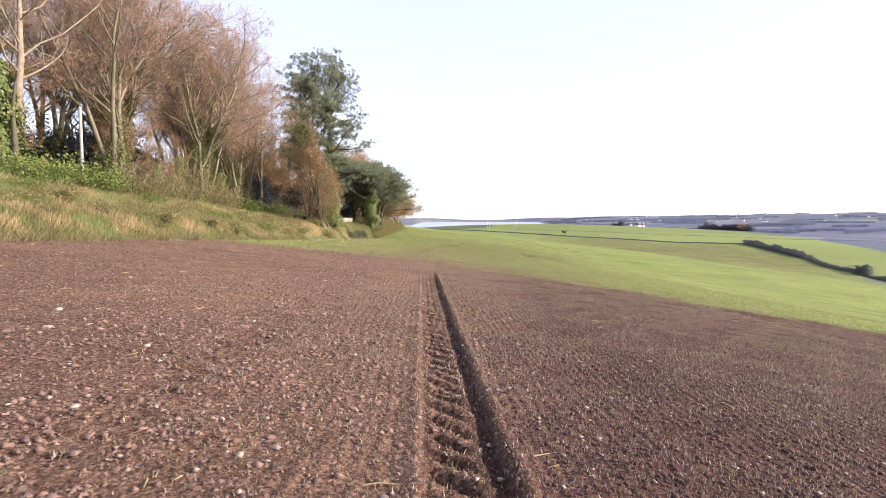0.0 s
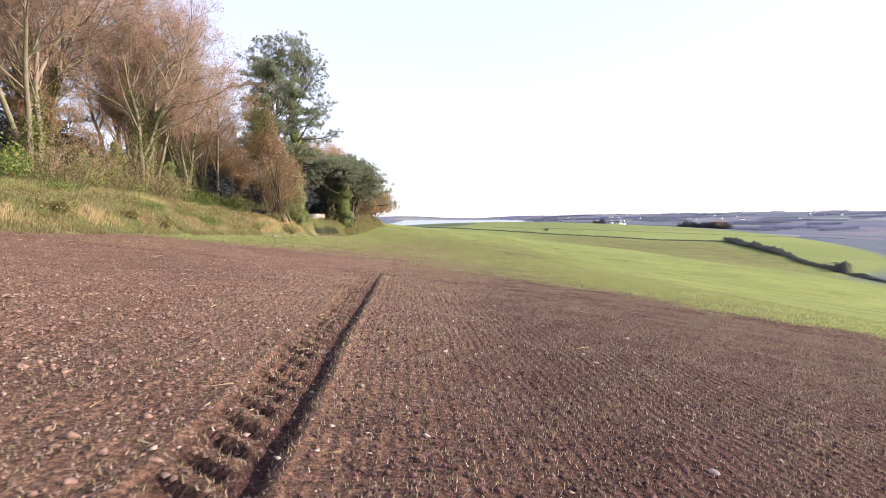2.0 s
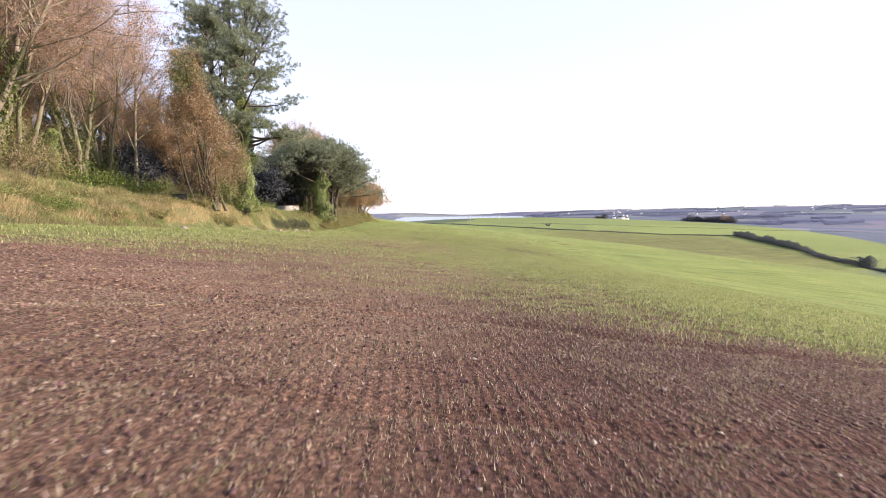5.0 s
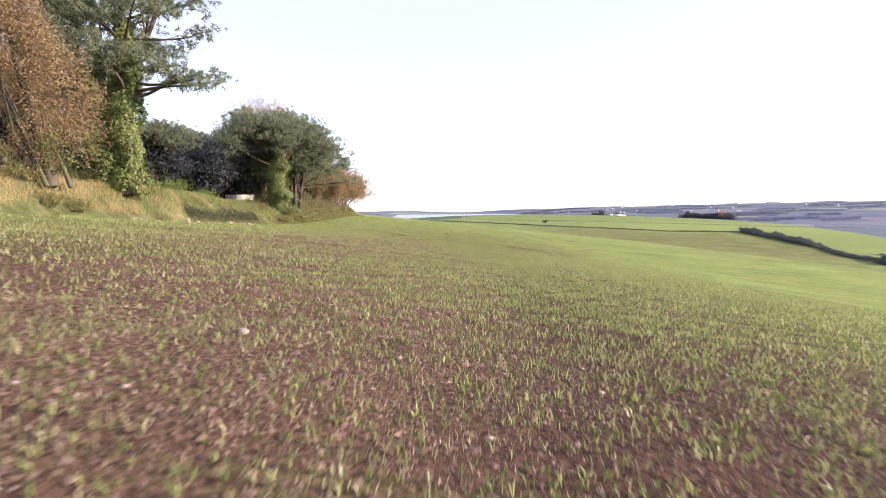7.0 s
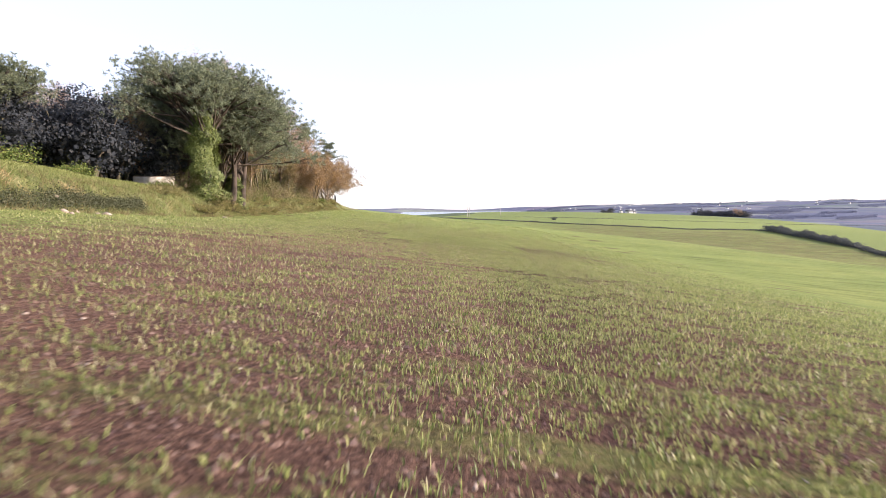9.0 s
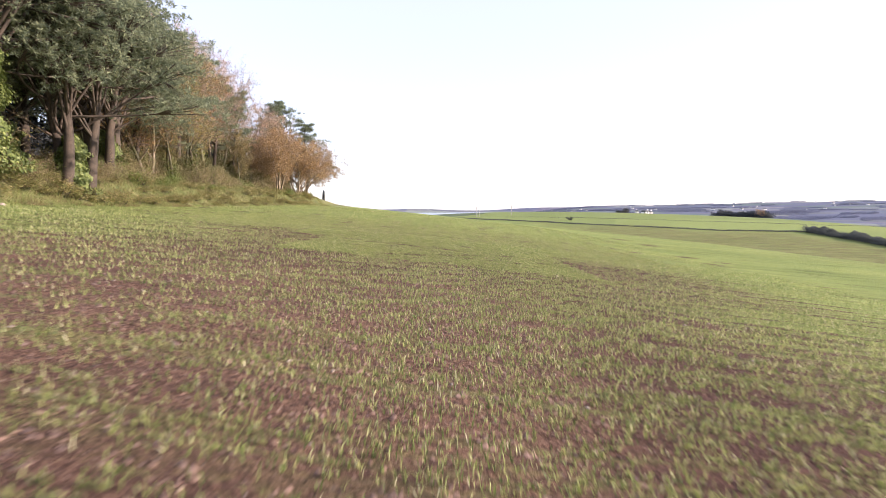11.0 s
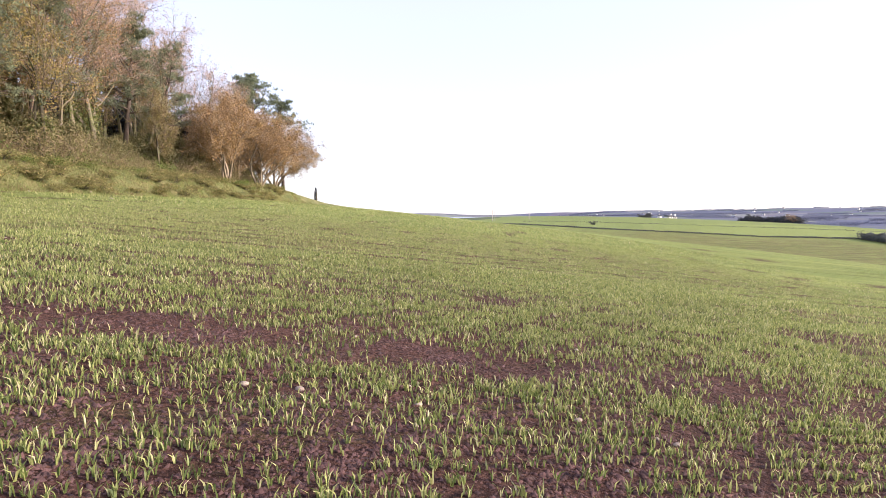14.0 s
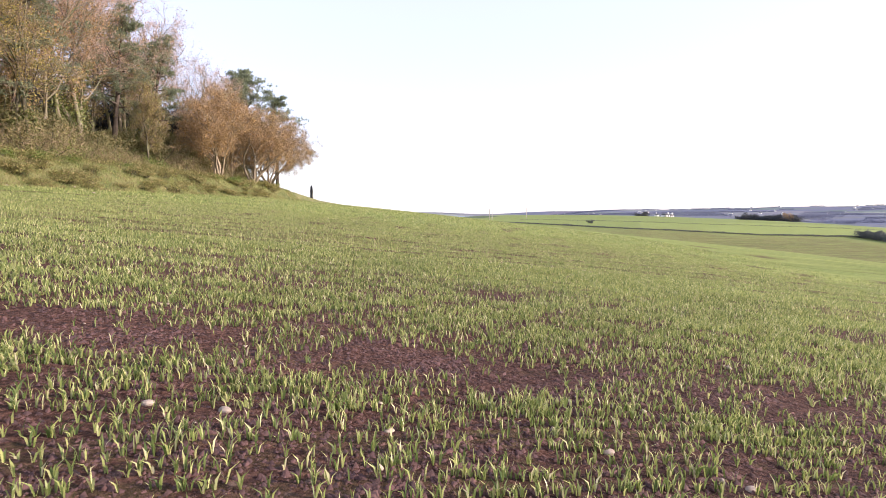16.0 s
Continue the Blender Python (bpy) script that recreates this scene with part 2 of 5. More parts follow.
def height(x, y):
    x, y = np.asarray(x, float), np.asarray(y, float)
    s = x - FOOT
    ridge = 2.27 - 0.0405 * softmin(np.maximum(y, -80), 99.0, 7.0) + 0.45 * np.exp(-(((y - 165) / 28) ** 2))
    sp = np.clip(s, 0, 45)
    broad = sstep(BROAD0, BROAD1, y)  # the slope rounds off further out beyond the first field
    fall = 0.1 * sp + (0.0008 - QF * broad) * sp**2 + (0.165 - LF * broad) * np.clip(s - 45, 0, 75) + 0.05 * np.clip(s - 120, 0, 200)
    crest = 0.00042 * np.clip(y - 205, 0, 130) ** 2 - 0.35 * sstep(170, 215, y)
    edge = -s + 0.8 * wavy(x, y, 4.0, 2.0) * sstep(0, 2, -s)
    steep = 0.3 + 0.45 * sstep(45, 75, y)
    bank = bank_height(y) * (steep * sstep(0, 1.9, edge) + (1 - steep) * sstep(0.8, 10, edge)) + 0.06 * np.clip(-s - 11, 0, 60) + 0.17 * np.clip(-s - 19, 0, 45)
    bank = bank + 0.75 * sstep(72, 82, y) * (1 - sstep(102, 112, y)) * sstep(1.3, 6, edge)
    bank = bank * (1 - 0.85 * sstep(172, 214, y))
    near = ridge - fall - crest + bank
    knoll = 17 * np.exp(-0.5 * (((x - 230) / 230) ** 2 + ((y - 680) / 350) ** 2)) + 7 * np.exp(-0.5 * (((x - 20) / 180) ** 2 + ((y - 420) / 180) ** 2))
    rr = np.hypot(x, y)
    aim = np.arctan2(x, np.maximum(y, 1.0))
    inland = sstep(0.14, 0.28, aim)
    far = -30 + knoll + inland * (14 * sstep(900, 2400, rr) + (20 + 26 * sstep(0.2, 0.7, aim)) * sstep(2600, 4300, rr)) + 2.5 * wavy(x, y, 260, 0.7) * sstep(600, 1500, rr)
    far = far + 9 * np.exp(-0.5 * (((x - 20) / 160) ** 2 + ((y - 800) / 250) ** 2))
    far = far - (1 - inland) * 9 * sstep(1200, 2200, rr) + (1 - inland) * 46 * sstep(4250, 4550, rr) * (0.75 + 0.35 * wavy(x, y, 500, 3.0))
    w = np.maximum(sstep(230, 330, y), sstep(100, 190, x + 0.1 * y))
    w = np.maximum(w, sstep(60, 400, -y)) * sstep(-400, -60, x) + (1 - sstep(-400, -60, x)) * 0.0
    return near * (1 - w) + far * w


def drill(x, y):
    """Number, in metres, of the drill row through a place; rows run across the slope and swing round it further on."""
    side, row = np.clip(np.asarray(x, float) - 8, -22, 70), np.asarray(y, float)
    for _ in range(12):
        row = 0.5 * row + 0.5 * (y - (-0.08 + 0.4 * sstep(72, 108, row)) * side)
    return row


def cover(x, y):
    """How much of the soil the young wheat covers, 0 to 1."""
    line = y + 0.4 * np.clip(x, -5, 30) - 31.0 + 1.8 * wavy(x, y, 3.5, 1.0) + 0.8 * wavy(x, y, 0.9, 2.0)
    c = sstep(-3.4, 1.8, line) * (1 - 0.5 * (1 - sstep(36, 45, y + 0.3 * (x - 4))) * np.exp(-(((x - 3) / 4.8) ** 4)))
    v = drill(x, y)
    band = 0.5 + 0.5 * wavy(x * 0.35, v * 1.3, 0.8, 4.0)
    patch = 0.5 + 0.5 * wavy(x, y * 1.4, 3.1, 2.0)
    gap = 0.5 + 0.5 * np.cos(2 * np.pi * (v / 1.3 + 0.3 * wavy(x, y, 5.0, 1.0)))
    c = c * (1 - 0.85 * sstep(0.8, 0.96, gap) * (0.35 + 0.65 * sstep(-0.3, 0.4, wavy(x * 0.4, v * 2.0, 1.1, 6.0))) * sstep(30, 50, y) * (1 - sstep(150, 190, y)) * (1 - sstep(22, 50, np.abs(x - 8))))
    lane = 0.9 * np.exp(-(((x - (-5.4 + 0.09 * y + 2.6 * sstep(88, 98, y))) / 6.3) ** 4)) * (1 - 0.35 * sstep(74, 90, y)) * (1 - 0.5 * np.exp(-(((y - 46) / 7) ** 4))) * (1 - sstep(95, 102, y + 1.6 * wavy(x, y, 1.8, 3.0) - 3.5 * (1 - sstep(7.5, 9.8, x))))
    c = c * (1 - lane * (0.62 + 0.38 * sstep(0.3, 0.75, patch)) * (0.6 + 0.4 * sstep(0.3, 0.6, band)))
    for row, side in TRAMLINES:
        c = c * (1 - 0.95 * np.exp(-(((y - row - side * (x - 10)) / 0.26) ** 4)) * sstep(3, 6, x))
    # thin stand where the flight ends: one full row between bare strips, thicker beyond
    q = y - 0.05 * (x - 8) + 0.08 * wavy(x, y, 1.3, 4.0)
    row = np.exp(-(((q - 104.43) / 0.3) ** 4)) * (0.55 + 0.45 * sstep(-0.5, 0.1, wavy(x * 1.6, y * 0.3, 0.45, 7.0)))
    rest = 0.44 + 0.1 * sstep(9, 12, x) + 0.2 * wavy(x, y, 0.7, 3.0) - 0.34 * np.exp(-(((q - 105.25) / 0.5) ** 4)) + 0.5 * sstep(105.4, 107.2, q) + 0.25 * sstep(107, 110, q)
    rest = rest * (1 - 0.8 * np.exp(-(((q - 109.9) / 0.22) ** 4)) * (1 - sstep(5.5, 7, x))) * (1 - 0.85 * np.exp(-((((x - 9.7) / 0.5) ** 2 + ((y - 109.2) / 0.8) ** 2) ** 2)))
    rest = rest * (1 - 0.6 * sstep(0.7, 0.95, 0.5 + 0.5 * np.cos(2 * np.pi * q / 0.62 + 1.5 * wavy(x, y, 2.5, 5.0))) * sstep(105.8, 106.6, q))
    late = sstep(98.0, 102.0, y + 1.2 * wavy(x, y, 1.5, 6.0) - 1.5 * (1 - sstep(7.0, 9.5, x))) * (1 - sstep(111, 116, y)) * (1 - sstep(9, 15, np.abs(x - 9)))
    return np.clip(c * (1 - late) + np.maximum(row, rest) * late, 0, 1)


TRAMLINES = ((73.2, 0.16), (74.1, 0.3))


def track_x(y):
    return -0.12 - 0.04 * y


def rut(x, y):
    """Wheel track near the start: a lugged left half, a deeper smooth right half, a pressed strip beside it."""
    u = x - track_x(y)
    on = 1 - sstep(19, 25, y)
    lug = sstep(-0.3, 0.35, np.sin(2 * np.pi * (y + 0.75 * u) / 0.34))
    left = np.exp(-(((u + 0.08) / 0.18) ** 4)) * (0.008 + 0.07 * lug)
    right = np.exp(-(((u - 0.2) / 0.075) ** 4)) * (0.07 + 0.01 * lug)
    ridge = 0.035 * np.exp(-(((u - 0.37) / 0.07) ** 2)) + 0.03 * np.exp(-(((u + 0.33) / 0.07) ** 2))
    old = 0.06 * np.exp(-(((u + 2.3) / 0.2) ** 4)) * (0.4 + 0.6 * lug)
    return on * (ridge - left - right - old)


def soil(x, y):
    """Ground with its clods, ruts and furrows."""
    c = cover(x, y)
    rough = 0.03 * wavy(x, y, 0.5, 5.0) + 0.03 * wavy(x, y, 1.7, 3.0)
    rough = rough * (1 - 0.35 * c) * sstep(FOOT, FOOT + 1, x)
    cross = -0.1 * np.exp(-(((y - 26.5 - 0.05 * x) / 0.2) ** 2)) - 0.07 * np.exp(-(((y - 22.3 - 0.02 * x) / 0.16) ** 2)) - 0.06 * np.exp(-(((y - 30.5 - 0.04 * x) / 0.2) ** 2)) - 0.05 * np.exp(-(((y - 73.2 - 0.16 * (x - 10)) / 0.18) ** 2)) - 0.05 * np.exp(-(((y - 74.1 - 0.3 * (x - 10)) / 0.18) ** 2))
    return height(x, y) + rough + rut(x, y) + cross * sstep(FOOT, FOOT + 3, x)


# ---- ground ----
def path_x(y):
    return -0.4 + 0.118 * np.clip(y, 0, 82) - 0.0001 * np.clip(y, 0, 82) ** 2


def spaced(lo, hi, fine_lo, fine_hi, step, grow=1.13):
    """Positions from lo to hi, close together between fine_lo and fine_hi, wider and wider outside."""
    mid = list(np.arange(fine_lo, fine_hi, step))
    up, d = [mid[-1]], step
    while up[-1] < hi:
        d *= grow
        up.append(up[-1] + min(d, 110))
    down, d = [mid[0]], step
    while down[-1] > lo:
        d *= grow
        down.append(down[-1] - min(d, 110))
    return np.array(down[:0:-1] + mid + up[1:])


def ground_material():
    m, t, b = mat_nodes("field_ground")
    pos = t.nodes.new("ShaderNodeTexCoord").outputs["Object"]
    att = t.nodes.new("ShaderNodeAttribute")
    att.attribute_name = "land"
    sep = t.nodes.new("ShaderNodeSeparateColor")
    t.links.new(att.outputs["Color"], sep.inputs[0])
    crop, bank, far = sep.outputs[0], sep.outputs[1], sep.outputs[2]
    # soil: reddish loam, crumbs, pale grit
    fine, mid, wide = noise_tex(t, 27, 7, 0.78, pos), noise_tex(t, 3.1, 5, 0.65, pos), noise_tex(t, 0.25, 3, 0.5, pos)
    earth = ramp(t, fine, [(0.34, (0.046, 0.026, 0.021)), (0.49, (0.162, 0.098, 0.072)), (0.62, (0.355, 0.232, 0.168))])
    earth = mixc(t, 0.6, earth, ramp(t, mid, [(0.3, (0.6, 0.56, 0.56)), (0.7, (1.3, 1.28, 1.22))]), "MULTIPLY")
    earth = mixc(t, 0.5, earth, ramp(t, wide, [(0.35, (0.75, 0.7, 0.7)), (0.65, (1.25, 1.22, 1.12))]), "MULTIPLY")
    grit = t.nodes.new("ShaderNodeTexVoronoi")
    grit.inputs["Scale"].default_value = 7.0
    t.links.new(pos, grit.inputs["Vector"])
    dots = ramp(t, grit.outputs["Distance"], [(0.1, (1, 1, 1)), (0.17, (0, 0, 0))])
    earth = mixc(t, calc(t, "MULTIPLY", dots, 0.55), earth, (0.46, 0.36, 0.29))
    xyz = t.nodes.new("ShaderNodeSeparateXYZ")
    t.links.new(pos, xyz.inputs[0])
    damp = t.nodes.new("ShaderNodeMapRange")
    damp.interpolation_type = "SMOOTHSTEP"
    damp.inputs[1].default_value, damp.inputs[2].default_value, damp.inputs[4].default_value = 29.0, 40.0, 0.32
    t.links.new(xyz.outputs[1], damp.inputs[0])
    moist = t.nodes.new("ShaderNodeMapRange")
    moist.interpolation_type = "SMOOTHSTEP"
    moist.inputs[1].default_value, moist.inputs[2].default_value, moist.inputs[4].default_value = 78.0, 97.0, 0.9
    t.links.new(xyz.outputs[1], moist.inputs[0])
    # clod shade right of the flight line, painted as darker soil
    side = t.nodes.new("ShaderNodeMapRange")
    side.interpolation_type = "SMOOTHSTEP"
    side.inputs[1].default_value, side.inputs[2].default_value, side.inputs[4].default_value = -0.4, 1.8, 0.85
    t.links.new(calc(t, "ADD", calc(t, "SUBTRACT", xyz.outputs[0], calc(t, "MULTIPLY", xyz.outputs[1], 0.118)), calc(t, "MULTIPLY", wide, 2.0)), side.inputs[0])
    # darker soil: damp ground, plus shade painted to the right and in the rut
    damp_and_shade = calc(t, "MAXIMUM", calc(t, "MAXIMUM", damp.outputs[0], moist.outputs[0]), calc(t, "MAXIMUM", side.outputs[0], att.outputs["Alpha"]))
    earth = mixc(t, damp_and_shade, earth, mixc(t, 1.0, earth, (0.44, 0.36, 0.43), "MULTIPLY"))
    # wheat from afar
    rank = t.nodes.new("ShaderNodeAttribute")
    rank.attribute_name = "drill"
    stripe = rank.outputs["Fac"]
    line = t.nodes.new("ShaderNodeCombineXYZ")
    t.links.new(stripe, line.inputs[1])
    t.links.new(calc(t, "MULTIPLY", xyz.outputs[0], 0.04), line.inputs[0])
    rows = noise_tex(t, 2.3, 3, 0.6, line.outputs[0])
    wheat = ramp(t, noise_tex(t, 9, 4, 0.7, pos), [(0.3, (0.138, 0.182, 0.055)), (0.7, (0.318, 0.37, 0.11))])
    wheat = mixc(t, 0.35, wheat, ramp(t, noise_tex(t, 0.08, 3, 0.5, pos), [(0.35, (0.7, 0.8, 0.7)), (0.65, (1.25, 1.15, 1.1))]), "MULTIPLY")
    seam = ramp(t, noise_tex(t, 0.33, 4, 0.7, line.outputs[0]), [(0.5, (1, 1, 1)), (0.56, (0.62, 0.64, 0.6)), (0.6, (1, 1, 1)), (0.68, (0.72, 0.72, 0.7))])
    wheat = mixc(t, 0.5, wheat, ramp(t, noise_tex(t, 1.2, 4, 0.7, line.outputs[0]), [(0.38, (0.66, 0.7, 0.62)), (0.5, (1.02, 1.02, 1.0)), (0.62, (1.16, 1.12, 1.1))]), "MULTIPLY")
    wheat = mixc(t, ramp(t, noise_tex(t, 0.05, 3, 0.6, pos), [(0.35, (0.2, 0.2, 0.2)), (0.6, (1, 1, 1))]), wheat, mixc(t, 1.0, wheat, seam, "MULTIPLY"))
    gate = calc(t, "ADD", calc(t, "MULTIPLY", crop, 1.7), calc(t, "MULTIPLY", calc(t, "SUBTRACT", rows, 0.58), 2.8))
    gate = calc(t, "ADD", gate, calc(t, "MULTIPLY", calc(t, "SUBTRACT", noise_tex(t, 7.0, 4, 0.7, pos), 0.5), 1.6))
    gate = calc(t, "MINIMUM", calc(t, "MAXIMUM", gate, 0.0), calc(t, "MINIMUM", calc(t, "MULTIPLY", crop, 6.0), 1.0))
    near = mixc(t, gate, earth, wheat)
    # grass and leaf litter of the bank
    grass = ramp(t, noise_tex(t, 0.7, 6, 0.7, pos), [(0.34, (0.09, 0.105, 0.042)), (0.5, (0.16, 0.175, 0.068)), (0.64, (0.26, 0.235, 0.115))])
    litter = ramp(t, noise_tex(t, 5, 5, 0.7, pos), [(0.3, (0.05, 0.035, 0.022)), (0.7, (0.16, 0.1, 0.06))])
    bare = ramp(t, bank, [(0.5, (0, 0, 0)), (0.8, (1, 1, 1))])
    grass = mixc(t, bare, grass, litter)
    lower = ramp(t, bank, [(0.06, (0, 0, 0)), (0.16, (1, 1, 1))])
    near = mixc(t, lower, near, grass)
    # fields far off; blue-grey haze of distance is mixed into their colours
    cells = t.nodes.new("ShaderNodeTexVoronoi")
    cells.inputs["Scale"].default_value = 0.0058
    squash = t.nodes.new("ShaderNodeMapping")
    squash.inputs["Rotation"].default_value = (0, 0, 0.5)
    squash.inputs["Scale"].default_value = (0.75, 1.0, 0.0)
    t.links.new(pos, squash.inputs["Vector"])
    t.links.new(squash.outputs[0], cells.inputs["Vector"])
    pick = t.nodes.new("ShaderNodeSeparateColor")
    t.links.new(cells.outputs["Color"], pick.inputs[0])
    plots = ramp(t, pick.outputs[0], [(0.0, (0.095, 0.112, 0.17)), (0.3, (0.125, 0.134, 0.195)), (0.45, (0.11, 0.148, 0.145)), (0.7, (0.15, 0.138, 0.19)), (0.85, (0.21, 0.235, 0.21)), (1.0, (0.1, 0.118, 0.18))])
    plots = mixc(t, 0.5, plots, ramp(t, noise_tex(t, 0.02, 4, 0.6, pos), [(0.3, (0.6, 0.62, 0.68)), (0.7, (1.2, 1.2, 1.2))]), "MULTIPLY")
    dx = calc(t, "DIVIDE", calc(t, "SUBTRACT", xyz.outputs[0], 135), 160)
    dy = calc(t, "DIVIDE", calc(t, "SUBTRACT", xyz.outputs[1], 540), 350)
    hill = calc(t, "ADD", calc(t, "MULTIPLY", dx, dx), calc(t, "MULTIPLY", dy, dy))
    knoll = ramp(t, hill, [(0.93, (1, 1, 1)), (1.0, (0, 0, 0))])
    plots = mixc(t, knoll, plots, mixc(t, 0.6, ramp(t, pick.outputs[1], [(0.15, (0.15, 0.2, 0.055)), (0.4, (0.27, 0.33, 0.09)), (0.6, (0.2, 0.21, 0.1)), (0.8, (0.26, 0.27, 0.13))]), mixc(t, noise_tex(t, 0.012, 4, 0.6, pos), (0.13, 0.17, 0.06), (0.27, 0.31, 0.1))))
    ex = calc(t, "DIVIDE", calc(t, "SUBTRACT", xyz.outputs[0], 14), 46)
    ey = calc(t, "DIVIDE", calc(t, "SUBTRACT", xyz.outputs[1], 640), 110)
    low = ramp(t, calc(t, "ADD", calc(t, "MULTIPLY", ex, ex), calc(t, "MULTIPLY", ey, ey)), [(0.85, (1, 1, 1)), (1.0, (0, 0, 0))])
    plots = mixc(t, low, plots, mixc(t, noise_tex(t, 0.03, 4, 0.6, pos), (0.06, 0.085, 0.045), (0.12, 0.15, 0.075)))
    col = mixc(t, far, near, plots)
    t.links.new(col, b.inputs["Base Color"])
    b.inputs["Roughness"].default_value = 0.95
    b.inputs["Specular IOR Level"].default_value = 0.15
    fade = t.nodes.new("ShaderNodeMapRange")
    fade.interpolation_type = "SMOOTHSTEP"
    fade.inputs[1].default_value, fade.inputs[2].default_value, fade.inputs[3].default_value, fade.inputs[4].default_value = 19.0, 33.0, 0.27, 0.0
    t.links.new(xyz.outputs[1], fade.inputs[0])
    early = fade.outputs[0]
    later = calc(t, "MULTIPLY", calc(t, "SUBTRACT", 0.27, early), 0.25)
    across = calc(t, "ADD", calc(t, "MULTIPLY", stripe, 2 * math.pi / 0.14), calc(t, "MULTIPLY", noise_tex(t, 3, 2, 0.5, pos), 2.5))
    across = calc(t, "MULTIPLY", calc(t, "SINE", across), later)
    row = calc(t, "ADD", xyz.outputs[0], calc(t, "MULTIPLY", xyz.outputs[1], 0.04))
    row = calc(t, "ADD", calc(t, "MULTIPLY", row, 2 * math.pi / 0.115), calc(t, "MULTIPLY", noise_tex(t, 5, 2, 0.5, pos), 1.6))
    rows_side = t.nodes.new("ShaderNodeMapRange")
    rows_side.inputs[1].default_value, rows_side.inputs[2].default_value, rows_side.inputs[3].default_value, rows_side.inputs[4].default_value = -3.2, 0.6, 0.1, 0.8
    t.links.new(calc(t, "ADD", xyz.outputs[0], calc(t, "MULTIPLY", mid, 1.6)), rows_side.inputs[0])
    row = calc(t, "MULTIPLY", calc(t, "MULTIPLY", calc(t, "SINE", row), early), rows_side.outputs[0])
    crumbs = []
    for scale, share in ((34.0, 0.26), (13.0, 0.62)):
        cell = t.nodes.new("ShaderNodeTexVoronoi")
        cell.inputs["Scale"].default_value = scale
        t.links.new(pos, cell.inputs["Vector"])
        crumbs.append(calc(t, "MULTIPLY", cell.outputs["Distance"], -share))
    lumps = calc(t, "ADD", calc(t, "ADD", calc(t, "MULTIPLY", fine, 0.5), mid), calc(t, "ADD", row, across))
    lumps = calc(t, "ADD", lumps, calc(t, "ADD", crumbs[0], crumbs[1]))
    bump(t, b, lumps, 1.0, 0.115)
    return m


def boundary_y(x):
    """The field's far edge."""
    return np.interp(x, (-60, 10, 45, 88, 148, 186), (600, 520, 452, 393, 345, 337))


def boundary_x(y):
    """The field's lower edge, along the big hedge."""
    return np.interp(y, (100, 196, 217, 241, 283, 335), (150, 160, 164, 168, 180, 187))


def build_ground():
    xs = spaced(-4700, 4700, -6.5, 19.0, 0.32, 1.16)
    xs = np.unique(np.concatenate([xs[(xs < -2.0) | (xs > 1.0)], np.arange(-2.0, -0.95, 0.07), np.arange(-0.95, 0.45, 0.035), np.arange(0.45, 1.0, 0.07)]))
    xs = np.unique(np.concatenate([xs[(xs < -19) | (xs > -11.5)], np.arange(-19, -11.5, 0.4)]))
    ys = spaced(-700, 4750, 1.0, 118.0, 0.34, 1.16)
    ys = np.unique(np.concatenate([ys[(ys < 1) | (ys > 23)], np.arange(1, 9, 0.045), np.arange(9, 14, 0.08), np.arange(14, 23, 0.13)]))
    X, Y = np.meshgrid(xs, ys, indexing="ij")
    near = np.exp(-(((X - path_x(Y)) / 25) ** 2)) * (1 - sstep(130, 190, Y))
    Z = height(X, Y) * (1 - sstep(0, 0.02, near)) + soil(X, Y) * sstep(0, 0.02, near)
    nx, ny = X.shape
    v = np.stack([X, Y, Z], -1).reshape(-1, 3).astype(np.float32)
    i, j = np.meshgrid(np.arange(nx - 1), np.arange(ny - 1), indexing="ij")
    p = (i * ny + j).ravel()
    f = np.stack([p, p + ny, p + ny + 1, p + 1], -1).astype(np.int32)
    me = bpy.data.meshes.new("ground")
    me.vertices.add(len(v))
    me.vertices.foreach_set("co", v.ravel())
    me.loops.add(f.size)
    me.loops.foreach_set("vertex_index", f.ravel())
    me.polygons.add(len(f))
    me.polygons.foreach_set("loop_start", np.arange(0, f.size, 4, dtype=np.int32))
    me.update(calc_edges=True)
    me.polygons.foreach_set("use_smooth", np.ones(len(f), bool))
    ranks = me.attributes.new("drill", "FLOAT", "POINT")
    ranks.data.foreach_set("value", drill(X, Y).ravel().astype(np.float32))
    att = me.attributes.new("land", "FLOAT_COLOR", "POINT")
    c = cover(X, Y)
    close = np.exp(-(((X - path_x(Y)) / 19.0) ** 4)) * (1 - sstep(122, 150, Y)) * sstep(8, 20, Y)
    core = np.exp(-(((X - path_x(Y) + 2.5 * (1 - sstep(90, 100, Y))) / (8.0 + 4.0 * sstep(90, 100, Y))) ** 4)) * (1 - sstep(106, 112, Y)) * sstep(8, 20, Y)
    # last factor thins the green in the far hollow to paint its dimmer light
    crop = c * (1 - 0.55 * close) * (1 - (0.82 + 0.1 * sstep(88, 98, Y)) * core) * (1 - 0.52 * sstep(150, 250, Y + 0.25 * (X - 100)) * sstep(25, 100, X))
    bank = sstep(-0.1, 0.6, FOOT - X + 0.3 * wavy(X, Y, 2.0, 1.0)) * 0.4 + 0.6 * sstep(10, 15, FOOT - X)
    bank = bank * (1 - sstep(255, 300, Y) * sstep(-60, -14, X))
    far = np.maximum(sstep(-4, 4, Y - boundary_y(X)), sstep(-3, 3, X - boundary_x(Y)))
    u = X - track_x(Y)
